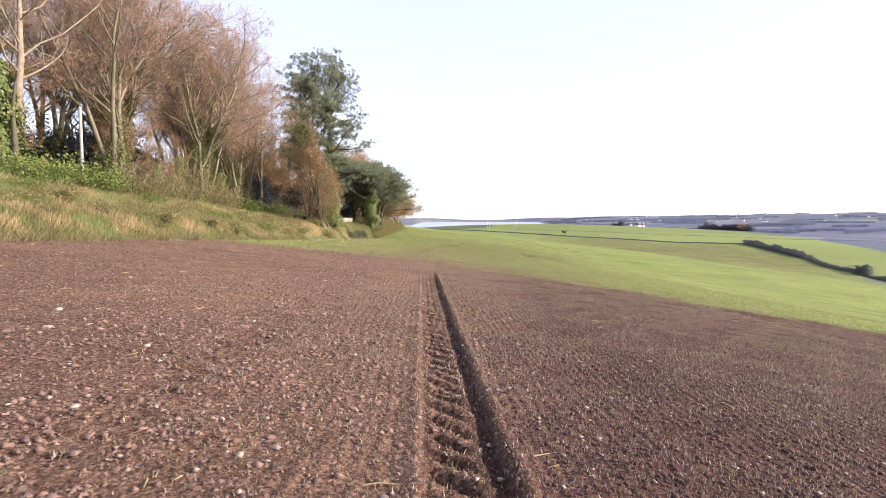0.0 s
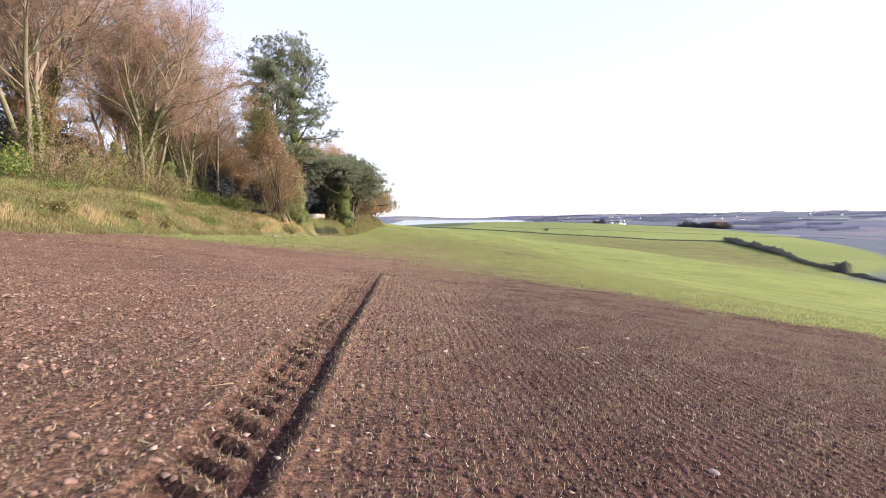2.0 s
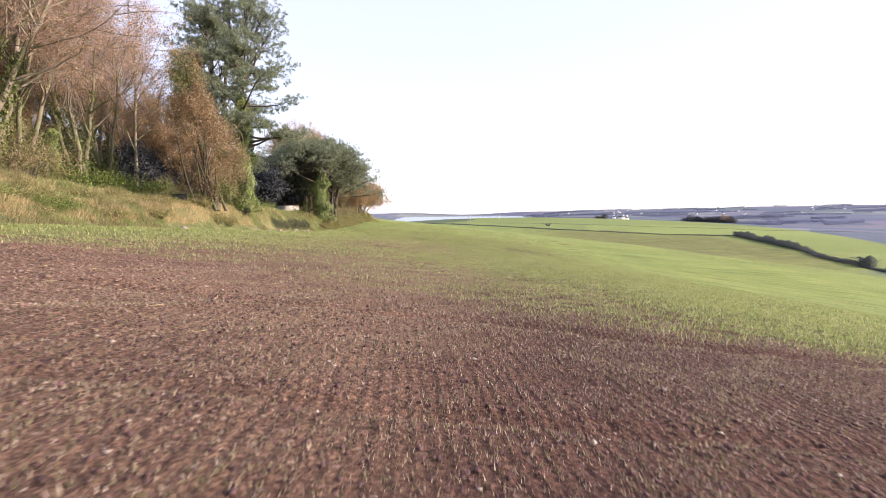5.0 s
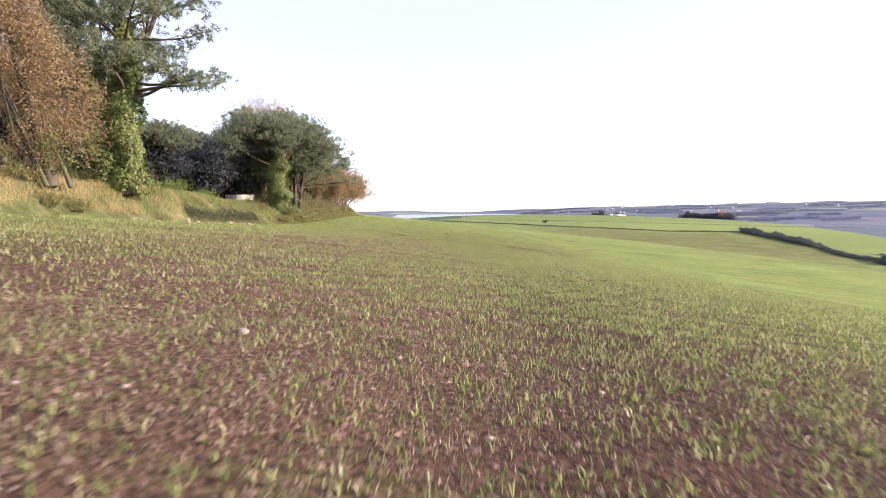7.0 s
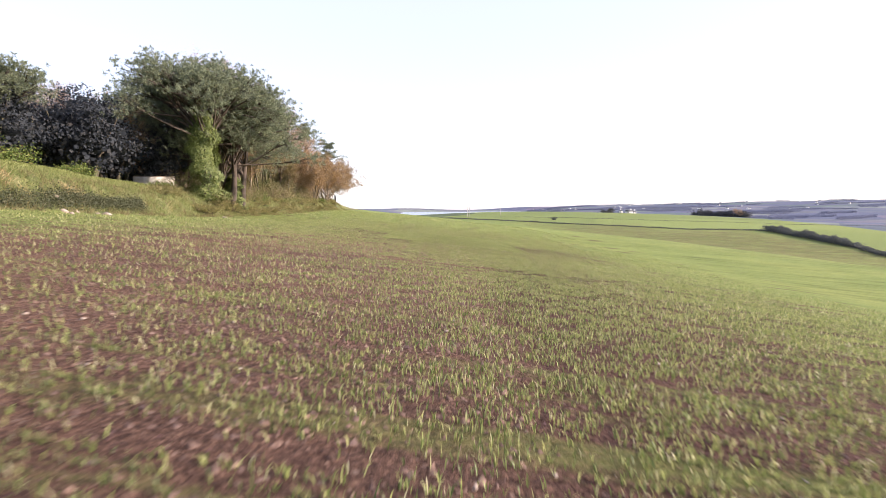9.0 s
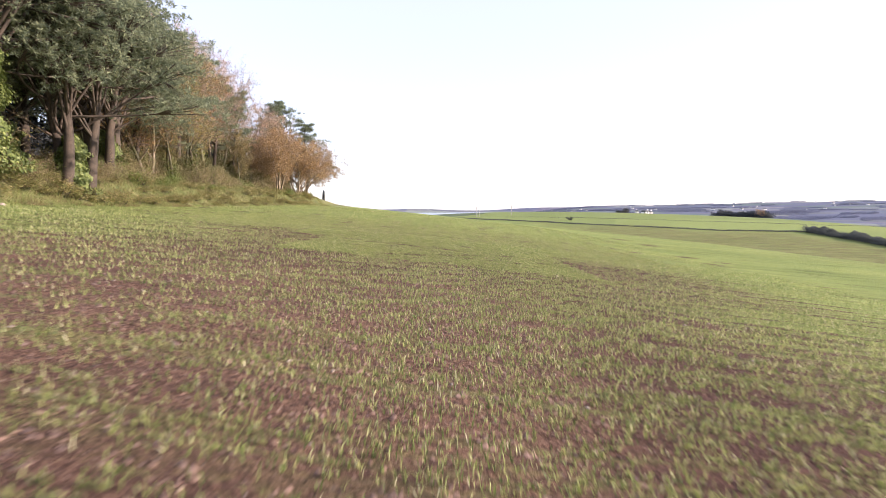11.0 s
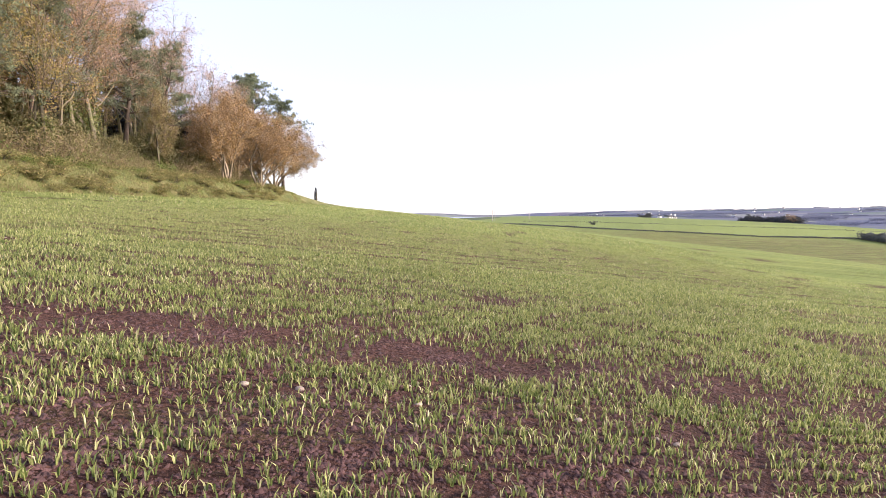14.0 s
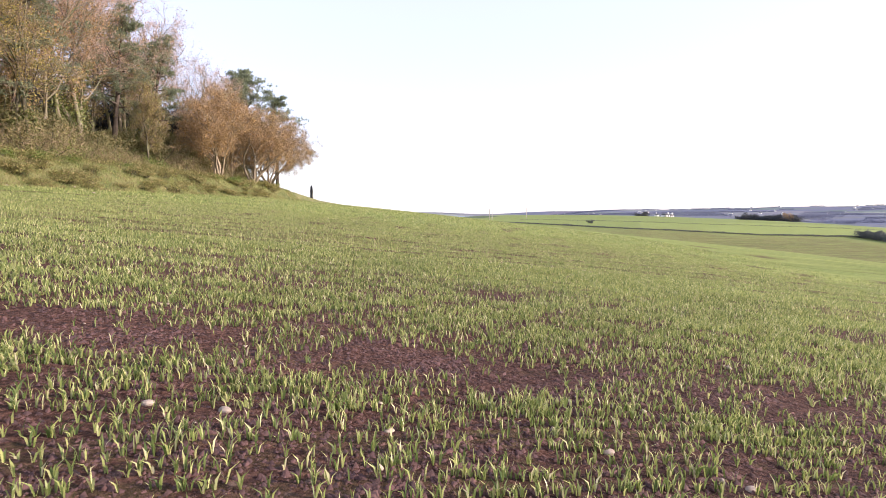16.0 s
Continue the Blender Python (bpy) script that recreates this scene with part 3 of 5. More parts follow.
    # shade in the groove and lug recesses painted dark, along with pressed soil
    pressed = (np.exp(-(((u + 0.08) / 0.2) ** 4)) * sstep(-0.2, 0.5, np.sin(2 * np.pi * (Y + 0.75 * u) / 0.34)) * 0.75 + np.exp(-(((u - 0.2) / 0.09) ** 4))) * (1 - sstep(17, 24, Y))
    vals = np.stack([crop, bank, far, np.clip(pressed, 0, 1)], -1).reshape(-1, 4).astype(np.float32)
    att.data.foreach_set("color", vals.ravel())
    me.materials.append(ground_material())
    return tagged(new("ground", me), "red-brown drilled field sloping to valley farmland", "ground", kind="structure")


build_ground()

m_water, t_w, b_w = mat_nodes("estuary_water")
b_w.inputs["Base Color"].default_value = (0.25, 0.3, 0.36, 1)
b_w.inputs["Roughness"].default_value = 0.25
bump(t_w, b_w, noise_tex(t_w, 0.15, 3), 0.2, 0.3)
water = Tris()
water.add([(-4700, 1300, -33), (1500, 1300, -33), (1500, 4700, -33), (-4700, 4700, -33)], [(0, 1, 2), (0, 2, 3)])
tagged(new("water", water.mesh("water", m_water)), "pale estuary water beyond the farmland", "water", kind="structure")


# ---- trees ----
def bend_line(rng, start, way, length, n, wobble, lift):
    pts, d = [np.array(start, float)], np.array(way, float)
    for _ in range(n):
        d = d + rng.normal(size=3) * wobble + np.array([0, 0, lift])
        d /= np.linalg.norm(d)
        pts.append(pts[-1] + d * length / n)
    return np.array(pts)


def along(line, f):
    """The place and the way at the share f of a bent line."""
    n = len(line) - 1
    s = min(int(f * n), n - 1)
    return line[s] + (line[s + 1] - line[s]) * (f * n - s), unit(line[s + 1] - line[s])


def fork_way(rng, way, spread, lift):
    """A way that leaves a branch sideways by about spread (tangent) and turns up by lift."""
    side = np.cross(way, unit(rng.normal(size=3)))
    return unit(way + unit(side) * spread * rng.uniform(0.7, 1.3) + [0, 0, lift])


def bare_crown(rng, tall, wide, stems, thick, wood, low=0.3, lean=0.14, steep=0.9, limbs=9, boughs=5, shoots=4, ivy=None, ivy_to=0.0, wobble=0.07):
    """Stems that fork into limbs, boughs and shoots, filling a domed crown. Returns places and ways for twigs."""
    P, W = [], []
    for k in range(stems):
        a = 6.28 * k / stems + rng.uniform(-0.5, 0.5)
        tilt = (0.05 if stems == 1 else lean) * rng.uniform(0.4, 1.4)
        L = tall * rng.uniform(0.78, 0.97)
        off = np.array([math.cos(a), math.sin(a), 0]) * (0.0 if stems == 1 else thick * 1.1)
        stem = bend_line(rng, off, unit(np.array([math.cos(a) * tilt, math.sin(a) * tilt, 1.0])), L, 10, wobble, 0.03)
        rad = thick * (1.0 if stems == 1 else 0.66) * (1 - np.linspace(0, 1, 11)) ** 0.8 + 0.02
        rad[0] *= 1.35
        tube(wood, stem, rad, 7)
        if ivy is not None:
            n = int(ivy_to * 230)
            f = np.clip(rng.random(n) ** 1.25 * ivy_to * rng.uniform(0.55, 1.25) / L, 0, 0.99) * 10
            s = f.astype(int)
            at = stem[s] + (stem[s + 1] - stem[s]) * (f - s)[:, None]
            leaves(ivy, at + rng.normal(size=(n, 3)) * np.array([0.3, 0.3, 0.15]) * (1.25 - f / 10)[:, None], 0.15 * rng.uniform(0.6, 1.3, n), rng)
        for i in range(limbs):
            f = low + (0.99 - low) * (i + rng.random()) / limbs
            p0, w0 = along(stem, f)
            reach = wide * 0.5 * math.sqrt(max(0.1, 1 - ((f - 0.55) / 0.52) ** 2)) * rng.uniform(0.7, 1.1)
            limb = bend_line(rng, p0, fork_way(rng, w0, 1.0 / steep, 0.1), reach, 6, 0.13, 0.07)
            r0 = thick * 0.26 * (1.15 - f) + 0.022
            tube(wood, limb, np.linspace(r0, 0.014, 7), 5)
            for q in range(boughs):
                g = 0.2 + 0.8 * (q + rng.random()) / boughs
                p1, w1 = along(limb, min(g, 0.98))
                bough = bend_line(rng, p1, fork_way(rng, w1, 0.85, 0.1), reach * rng.uniform(0.35, 0.6), 4, 0.22, 0.04)
                tube(wood, bough[::2], np.linspace(0.012 + r0 * 0.25, 0.008, 3), 4)
                for s in range(shoots):
                    p2, w2 = along(bough, rng.uniform(0.15, 0.98))
                    shoot = bend_line(rng, p2, fork_way(rng, w2, 0.9, 0.08), reach * rng.uniform(0.16, 0.3), 3, 0.24, 0.02)
                    tube(wood, shoot[[0, 3]], [0.009, 0.005], 3)
                    P += list(shoot[1:])
                    W += list(unit(shoot[1:] - shoot[:-1]))
                P += list(bough[2:])
                W += list(unit(bough[2:] - bough[1:-1]))
    return np.array(P), np.array(W)


def ivy_on(rng, out, tall, r0, r1, count, size=0.13):
    z = rng.uniform(0, 1, count) ** 0.9
    a = rng.uniform(0, 6.28, count)
    bulge = 0.24 * np.sin(a * 2 + z * 11) + 0.2 * np.sin(a * 3 - z * 17 + 1.0) + 0.16 * np.sin(z * 31 + a) + 0.3 * rng.random(count) ** 6
    r = (r0 + (r1 - r0) * z) * (0.72 + 0.28 * rng.random(count) + bulge) * (1 - 0.5 * np.clip((z - 0.86) / 0.14, 0, 1) ** 2)
    out3 = np.stack([np.cos(a), np.sin(a), np.full(count, 0.25)], -1)
    leaves(out, np.stack([np.cos(a) * r, np.sin(a) * r, z * tall], -1), size * rng.uniform(0.6, 1.35, count), rng, 0.8, out3)


def broadleaf(name, label, seed, tall, wide, stems=1, thick=0.3, bark=None, twig=None, leaf=None, leaf_n=0, ivy=0.0, sprays=5, low=0.3, twig_len=0.5, lean=0.14, steep=0.9, leaf_size=0.11, limbs=9, boughs=5, shoots=4, leaf_spread=0.3, wobble=0.07):
    rng = np.random.default_rng(seed)
    tree = new(name)
    tagged(tree, label, "tree")
    wood, fine = Tris(), Tris()
    iv = Tris() if ivy else None
    P, W = bare_crown(rng, tall, wide, stems, thick, wood, low, lean, steep, limbs, boughs, shoots, iv, ivy, wobble)
    part("trunk", wood, bark or M_BARK, tree, smooth=True)
    if sprays:
        base = np.repeat(P, sprays, 0) + rng.normal(size=(len(P) * sprays, 3)) * 0.1
        way = unit(np.repeat(W, sprays, 0) + rng.normal(size=base.shape) * 0.75 + [0, 0, 0.1])
        slivers(fine, base, way, twig_len * rng.uniform(0.5, 1.5, len(base)), 0.021, rng)
        part("crown", fine, twig or M_TWIG, tree, "fine bare reddish twigs" if twig is M_TWIG else "")
    if leaf is not None and leaf_n:
        lf = Tris()
        at = np.repeat(P, leaf_n, 0) + rng.normal(size=(len(P) * leaf_n, 3)) * leaf_spread
        leaves(lf, at, leaf_size * rng.uniform(0.6, 1.4, len(at)), rng)
        part("foliage", lf, leaf, tree, "withered leaves still hanging")
    if ivy:
        part("ivy", iv, M_IVYDULL, tree, "dull green ivy round the stems")
    return tree


def tufts_of_needles(rng, out, at, radius, each=15):
    """Round brushes of needles: blades that stand out from each place, most of them upwards."""
    n = len(at) * each
    d = unit(rng.normal(size=(n, 3)) + [0, 0, 0.4])
    r = np.repeat(radius * rng.uniform(0.6, 1.3, len(at)), each)
    slivers(out, np.repeat(at, each, 0) + d * 0.2 * r[:, None], d, r * rng.uniform(0.5, 0.95, n), 0.24 * r, rng)


def needle_sprays(rng, out, ends, across, count, radius, each=15):
    """Flat, lumpy clouds of tufts round the branch ends."""
    m = len(ends) * count
    at = np.repeat(ends, count, 0) + np.clip(rng.normal(size=(m, 3)), -1.6, 1.6) * [across, across, across * 0.34]
    tufts_of_needles(rng, out, at, radius, each)


def pine(name, label, seed, tall, wide, bare=0.45, trunks=1, ivy=0.0, thick=0.4, branches=34, subs=7, count=5, apart=0.55, tuft=0.3, top_share=0.35, spread=0.05):
    """Tall open pine: bent trunks, tiers of level branches that end in flat clouds of needle tufts."""
    rng = np.random.default_rng(seed)
    tree = new(name)
    tagged(tree, label, "tree")
    wood, nd, ends, stems = Tris(), Tris(), [], []
    for k in range(trunks):
        a = 6.28 * k / trunks + 0.3
        lean = 0.0 if trunks == 1 else spread
        line = bend_line(rng, (math.cos(a) * apart * (trunks > 1), math.sin(a) * apart * (trunks > 1), 0), unit(np.array([math.cos(a) * lean, math.sin(a) * lean, 1])), tall * (1 - 0.08 * k), 12, 0.035, 0.04)
        rad = thick * (1 - 0.86 * np.linspace(0, 1, 13)) * (1 if k == 0 else 0.8)
        rad[0] *= 1.3
        tube(wood, line, rad, 9)
        stems.append(line)
        n = branches // trunks
        for i in range(n):
            top = (i + rng.random()) / n
            p0, _ = along(line, min(bare + (1 - bare) * top, 0.995))
            b = i * 2.4 + rng.uniform(-0.6, 0.6)
            out = np.array([math.cos(b), math.sin(b), 0])
            if trunks > 1 and out @ np.array([math.cos(a), math.sin(a), 0]) < -0.4:
                continue
            reach = wide * 0.5 * (0.55 + 0.45 * math.sin(math.pi * min(1.0, 0.3 + top))) * (1 - (1 - top_share) * top**2.2) * rng.uniform(0.4, 1.2)
            br = bend_line(rng, p0, unit(out + [0, 0, rng.uniform(-0.05, 0.35) + 0.5 * top]), reach, 6, 0.12, 0.015)
            tube(wood, br, np.linspace(thick * 0.26 * (1.1 - top * 0.7) + 0.025, 0.018, 7), 5)
            for q in range(subs):
                p1, w1 = along(br, 0.4 + 0.6 * (q + rng.random()) / subs * 0.99)
                sub = bend_line(rng, p1, unit(w1 + rng.normal(size=3) * [0.9, 0.9, 0.2] + [0, 0, 0.15]), reach * rng.uniform(0.14, 0.34), 2, 0.12, 0.05)
                tube(wood, sub[::2], [0.02, 0.01], 3)
                ends.append(sub[2])
            ends.append(br[-1])
        ends.append(line[-1])
    needle_sprays(rng, nd, np.array(ends), 0.46, count, tuft)
    part("trunk", wood, M_PINEBARK, tree, smooth=True)
    part("crown", nd, M_NEEDLE, tree, "dark blue-green needle tufts")
    if ivy:
        for k, line in enumerate(stems):
            iv = Tris()
            top = ivy * (1.0 if k == 0 else 0.72)
            ivy_on(rng, iv, top, 1.05, 0.55, int(top * 1500), 0.15)
            f = np.clip(iv.v[0][:, 2:3] / tall * 12, 0, 11.9)
            s = f.astype(int)[:, 0]
            shift = line[s] + (line[s + 1] - line[s]) * (f - s[:, None])
            iv.v[0][:, :2] += shift[:, :2]
            part("ivy", iv, M_IVY, tree, "dense sunlit ivy up the trunk")
    return tree


def umbrella(name, label, seed, tall, wide, trunks=2, thick=0.4, ivy=0.0, limbs=60, base=0.55, shift=(0.0, 0.0), count=6, tuft=0.3, apart=1.4, rise=3.6, ivy_width=1.5):
    """Old spreading conifer: limbs rise from forked trunks to a domed roof of needle tufts; shift leans the crown."""
    rng = np.random.default_rng(seed)
    tree = new(name)
    tagged(tree, label, "tree")
    wood, nd, ends = Tris(), Tris(), []
    heads = []
    for k in range(trunks):
        a = 6.28 * k / trunks + 0.6
        off = np.array([math.cos(a), math.sin(a), 0]) * thick * (0 if trunks == 1 else apart)
        way = unit(np.array([math.cos(a) * 0.12 + shift[0] / tall * 0.25, math.sin(a) * 0.12 + shift[1] / tall * 0.25, 1]))
        line = bend_line(rng, off, way, tall * 0.72, 8, 0.06, 0.02)
        tube(wood, line, thick * np.linspace(1.15, 0.42, 9), 9)
        heads.append(line)
    for i in range(limbs):
        line = heads[i % trunks]
        b = i * 2.4 + rng.uniform(-0.4, 0.4)
        ring = math.sqrt((i + 0.5) / limbs)
        lump = 1 + 0.16 * math.sin(3 * b + seed) * ring + rng.uniform(-0.12, 0.08)
        goal = np.array([math.cos(b) * ring * wide / 2 * lump + shift[0], math.sin(b) * ring * wide / 2 * lump + shift[1], tall * (base + (0.97 - base) * math.sqrt(max(0.0, 1 - ring**2)) * lump) - 0.1 * tall * max(0.0, ring - 0.75) * rng.random() * 4])
        p0 = line[int(rng.uniform(rise, 8.4))]
        mid = (p0 + goal) / 2 + [0, 0, 0.2] + rng.normal(size=3) * [0.9, 0.9, 0.7]
        s = np.linspace(0, 1, 7)[:, None]
        br = (1 - s) ** 2 * p0 + 2 * s * (1 - s) * mid + s**2 * goal
        tube(wood, br, np.linspace(thick * 0.28, 0.03, 7), 5)
        for q in range(9):
            end = goal + np.clip(rng.normal(size=3), -1.4, 1.4) * [0.085 * wide, 0.085 * wide, 0.05 * tall]
            tube(wood, [br[4], (br[5] + end) / 2, end], [0.028, 0.018, 0.01], 3)
            ends.append(end)
        ends += [br[4] + rng.normal(size=3) * 0.2, br[5] + rng.normal(size=3) * 0.2]
    needle_sprays(rng, nd, np.array(ends), 0.5, count, tuft)
    part("trunk", wood, M_PINEBARK, tree, smooth=True)
    part("crown", nd, M_NEEDLE, tree, "dense olive-green needle cushions")
    if ivy:
        iv = Tris()
        ivy_on(rng, iv, ivy, ivy_width, ivy_width * 0.55, int(ivy * 2200), 0.155)
        part("ivy", iv, M_IVY, tree, "dense sunlit ivy up the trunk")
    return tree


def ivied_pillar(name, label, seed, tall, r0, r1, leaf, count, size=0.14):
    """A trunk or snag wholly wrapped in creeper."""
    rng = np.random.default_rng(seed)
    thing = new(name)
    tagged(thing, label, "tree")
    wood, lf = Tris(), Tris()
    for k in range(3):
        st = bend_line(rng, (rng.normal() * r0 * 0.3, rng.normal() * r0 * 0.3, -0.2), unit(np.array([rng.normal() * 0.08, rng.normal() * 0.08, 1])), tall * rng.uniform(0.75, 1.0), 6, 0.05, 0.02)
        tube(wood, st, np.linspace(0.16, 0.04, 7), 6)
    part("trunk", wood, M_BARK, thing, smooth=True)
    ivy_on(rng, lf, tall, r0, r1, count, size)
    part("creeper", lf, leaf, thing)
    return thing


def creeper_tree(seed):
    """A leaning trunk smothered in withered creeper: narrow ivied head, broad skirt, bare stems at its foot."""
    r = np.random.default_rng(seed)
    tree = new("creeper_tree")
    tagged(tree, "leaning tree smothered in withered brown creeper", "tree")
    wood, lf, tw, iv = Tris(), Tris(), Tris(), Tris()
    axis = bend_line(r, (0.4, 0, -0.2), unit(np.array([-0.19, 0.03, 1.0])), 11.0, 10, 0.025, 0.01)
    tube(wood, axis, np.linspace(0.3, 0.06, 11), 7)
    for k in range(9):
        st = bend_line(r, (r.normal() * 0.7, r.normal() * 0.7, -0.2), unit(np.array([r.normal() * 0.2 + 0.05, r.normal() * 0.2, 1.0])), r.uniform(4, 7), 6, 0.08, 0.02)
        tube(wood, st, np.linspace(0.11, 0.03, 7), 6)
    for k in range(300):
        f = 0.12 + 0.88 * r.random() ** 0.9
        mid, _ = along(axis, min(f, 0.99))
        reach = 2.6 * np.interp(f, (0.12, 0.3, 0.45, 0.7, 0.9, 1.0), (0.5, 0.95, 1.0, 0.55, 0.36, 0.28))
        a = r.uniform(0, 6.28)
        at = mid + np.array([math.cos(a) * 1.05 + 0.25 * (f < 0.6), math.sin(a), 0]) * reach * math.sqrt(r.random()) + [0, 0, r.normal() * 0.35]
        n = 80
        lump = at + np.clip(r.normal(size=(n, 3)), -1.8, 1.8) * [0.3, 0.3, 0.36]
        lump[:, 2] = np.maximum(lump[:, 2], 0.05)
        green = f > 0.8 and at[0] < mid[0] + 0.5 or (f < 0.2 and at[0] > 0.8)
        leaves(iv if green else lf, lump, 0.115 * r.uniform(0.6, 1.3, n), r)
        slivers(tw, lump[::5], unit(r.normal(size=(len(lump[::5]), 3)) + [0, 0, -0.3]), r.uniform(0.3, 0.8, len(lump[::5])), 0.022, r)
    part("trunk", wood, M_BARK, tree, smooth=True)
    part("creeper", lf, M_CREEPER, tree)
    tagged(part("creeper_growth", tw, M_TWIGPALE, tree, "bare reddish creeper shoots"), kind="stuff")
    part("ivy", iv, M_IVYDULL, tree, "green ivy at head and foot")
    return tree


def thicket(name, label, seed, tall, wide, leaf, count, size=0.2, stalks=16, category="bush", twig=None):
    """A rounded shrub of many stems and leaves."""
    rng = np.random.default_rng(seed)
    shrub = new(name)
    tagged(shrub, label, category)
    wood, lf = Tris(), Tris()
    heads = []
    for _ in range(stalks):
        a, r = rng.uniform(0, 6.28), wide * 0.25 * math.sqrt(rng.random())
        st = bend_line(rng, (math.cos(a) * r, math.sin(a) * r, -0.1), unit(np.array([math.cos(a) * 0.6, math.sin(a) * 0.6, 1])), tall * rng.uniform(0.6, 1.0), 5, 0.18, 0.0)
        tube(wood, st, np.linspace(0.03, 0.008, 6), 4)
        heads += list(st[2:])
    heads = np.array(heads)
    lump = heads[rng.integers(0, len(heads), count // 14 + 1)] + np.clip(rng.normal(size=(count // 14 + 1, 3)), -1.5, 1.5) * [wide * 0.16, wide * 0.16, tall * 0.13]
    at = np.repeat(lump, 14, 0) + rng.normal(size=(len(lump) * 14, 3)) * wide * 0.045
    at[:, 2] = np.abs(at[:, 2]) + 0.02
    leaves(lf, at, size * rng.uniform(0.6, 1.3, len(at)), rng)
    tagged(part("stem", wood, M_BARK, shrub), kind="stuff")
    part("foliage", lf, leaf, shrub)
    if twig is not None:
        tw = Tris()
        slivers(tw, at[::3], unit(rng.normal(size=at[::3].shape) + [0, 0, 0.8]), rng.uniform(0.3, 0.8, len(at[::3])), 0.02, rng)
        part("twig_spray", tw, twig, shrub)
    return shrub


def evergreen(name, label, seed, tall, wide, leaf, lumps=120, each=60, size=0.155):
    """A dense broad evergreen: overlapping cushions of small leaves round short stems."""
    r = np.random.default_rng(seed)
    tree = new(name)
    tagged(tree, label, "tree")
    wood, lf = Tris(), Tris()
    for k in range(4):
        a = 1.6 * k
        st = bend_line(r, (math.cos(a) * 0.4, math.sin(a) * 0.4, -0.2), unit(np.array([math.cos(a) * 0.35, math.sin(a) * 0.35, 1.0])), tall * 0.75, 6, 0.1, 0.0)
        tube(wood, st, np.linspace(0.16, 0.03, 7), 6)
    d = unit(r.normal(size=(lumps, 3)))
    d[:, 2] = np.abs(d[:, 2]) * 1.25 - 0.3
    mid = d * r.uniform(0.5, 0.95, (lumps, 1)) * [wide * 0.42, wide * 0.42, tall * 0.5] + [0, 0, tall * 0.44]
    n = unit(r.normal(size=(lumps * each, 3)))
    at = np.repeat(mid, each, 0) + n * np.repeat(r.uniform(0.5, 1.0, lumps), each)[:, None] * [1.0, 1.0, 0.7] * r.uniform(0.6, 1.1, (len(n), 1))
    at[:, 2] = np.maximum(at[:, 2], 0.1)
    leaves(lf, at, size * r.uniform(0.6, 1.4, len(at)), r, 0.7, n)
    inner = unit(r.normal(size=(3000, 3))) * np.cbrt(r.random((3000, 1))) * [wide * 0.3, wide * 0.3, tall * 0.34] + [0, 0, tall * 0.43]
    leaves(lf, inner, 0.34 * r.uniform(0.6, 1.2, 3000), r, 0.8)
    part("trunk", wood, M_BARK, tree, smooth=True)
    part("foliage", lf, leaf, tree)
    return tree


def stand(ob, x, y, turn=0.0, size=1.0, sink=0.1, tall=1.0):
    z = float(height(x, y)) - sink
    ob.matrix_basis = Matrix.LocRotScale((x, y, z), Euler((0, 0, turn)), (size, size, size * tall))
    return ob


def again(ob, x, y, turn=0.0, size=1.0, sink=0.1, tall=1.0, label=""):
    """A copy of a tree or shrub, standing on the ground at (x, y)."""
    z = float(height(x, y)) - sink
    c = copy_thing(ob, pose(x, y, z, 0, 0, math.degrees(turn)))
    c.scale = (size, size, size * tall)
    return tagged(c, label)


# wood above the start of the field
beech = stand(broadleaf("beech_tree", "tall bare beech with reddish twigs on the bank", 11, 18.5, 12.5, 5, 0.3, M_BEECHBARK, M_TWIG, ivy=5.5, leaf=M_BROWNLEAF, leaf_n=1, low=0.32, limbs=12, boughs=6, shoots=4, sprays=5, steep=0.85, twig_len=0.4, wobble=0.12), -25.2, 41.9, 0.4)
beech_b = stand(broadleaf("beech_tree", "bare many-stemmed beech with reddish-brown twigs", 12, 17.5, 13, 4, 0.32, M_BEECHBARK, M_TWIG, ivy=7.5, leaf=M_BROWNLEAF, leaf_n=1, low=0.34, limbs=13, boughs=6, shoots=4, sprays=5, steep=0.8, twig_len=0.4, wobble=0.12), -23.6, 51.5, 1.0)
beech_c = stand(broadleaf("beech_tree", "beech holding withered copper leaves", 13, 15, 12, 2, 0.24, M_BEECHBARK, M_TWIG, M_BROWNLEAF, 7, low=0.2, limbs=13, boughs=5, shoots=4, sprays=3), -22.5, 66, 2.0)
for x, y, turn, size, src in ((-31, 36, 2.2, 1.05, beech_b), (-33, 46, 4.1, 1.08, beech), (-34.5, 54, 1.9, 1.0, beech), (-36, 27, 3.0, 1.1, beech), (-28, 57.5, 5.0, 0.96, beech), (-22.6, 59, 3.3, 0.8, beech_b), (-23.2, 63, 0.9, 0.72, beech), (-24.5, 55.5, 2.1, 0.86, beech), (-29, 64, 1.2, 0.95, beech), (-28.5, 48, 5.5, 1.06, beech_b), (-31, 72, 2.7, 0.85, beech)):
    tagged(again(src, x, y, turn, size), group="bare beeches on the bank")
for x, y, turn, size in ((-24, 47.5, 2.4, 0.35), (-26, 57, 1.4, 0.4), (-26.5, 45, 0.4, 0.45), (-29, 36.5, 3.0, 0.5)):
    again(beech_c, x, y, turn, size)
stand(broadleaf("ivied_oak", "big tree with ivied trunk and long pale limbs", 21, 15, 17, 1, 0.26, M_PALEBARK, M_TWIG, ivy=6.8, low=0.36, limbs=16, boughs=4, shoots=4, sprays=5, steep=0.6, wobble=0.1), -24.8, 30.9, 0.7)
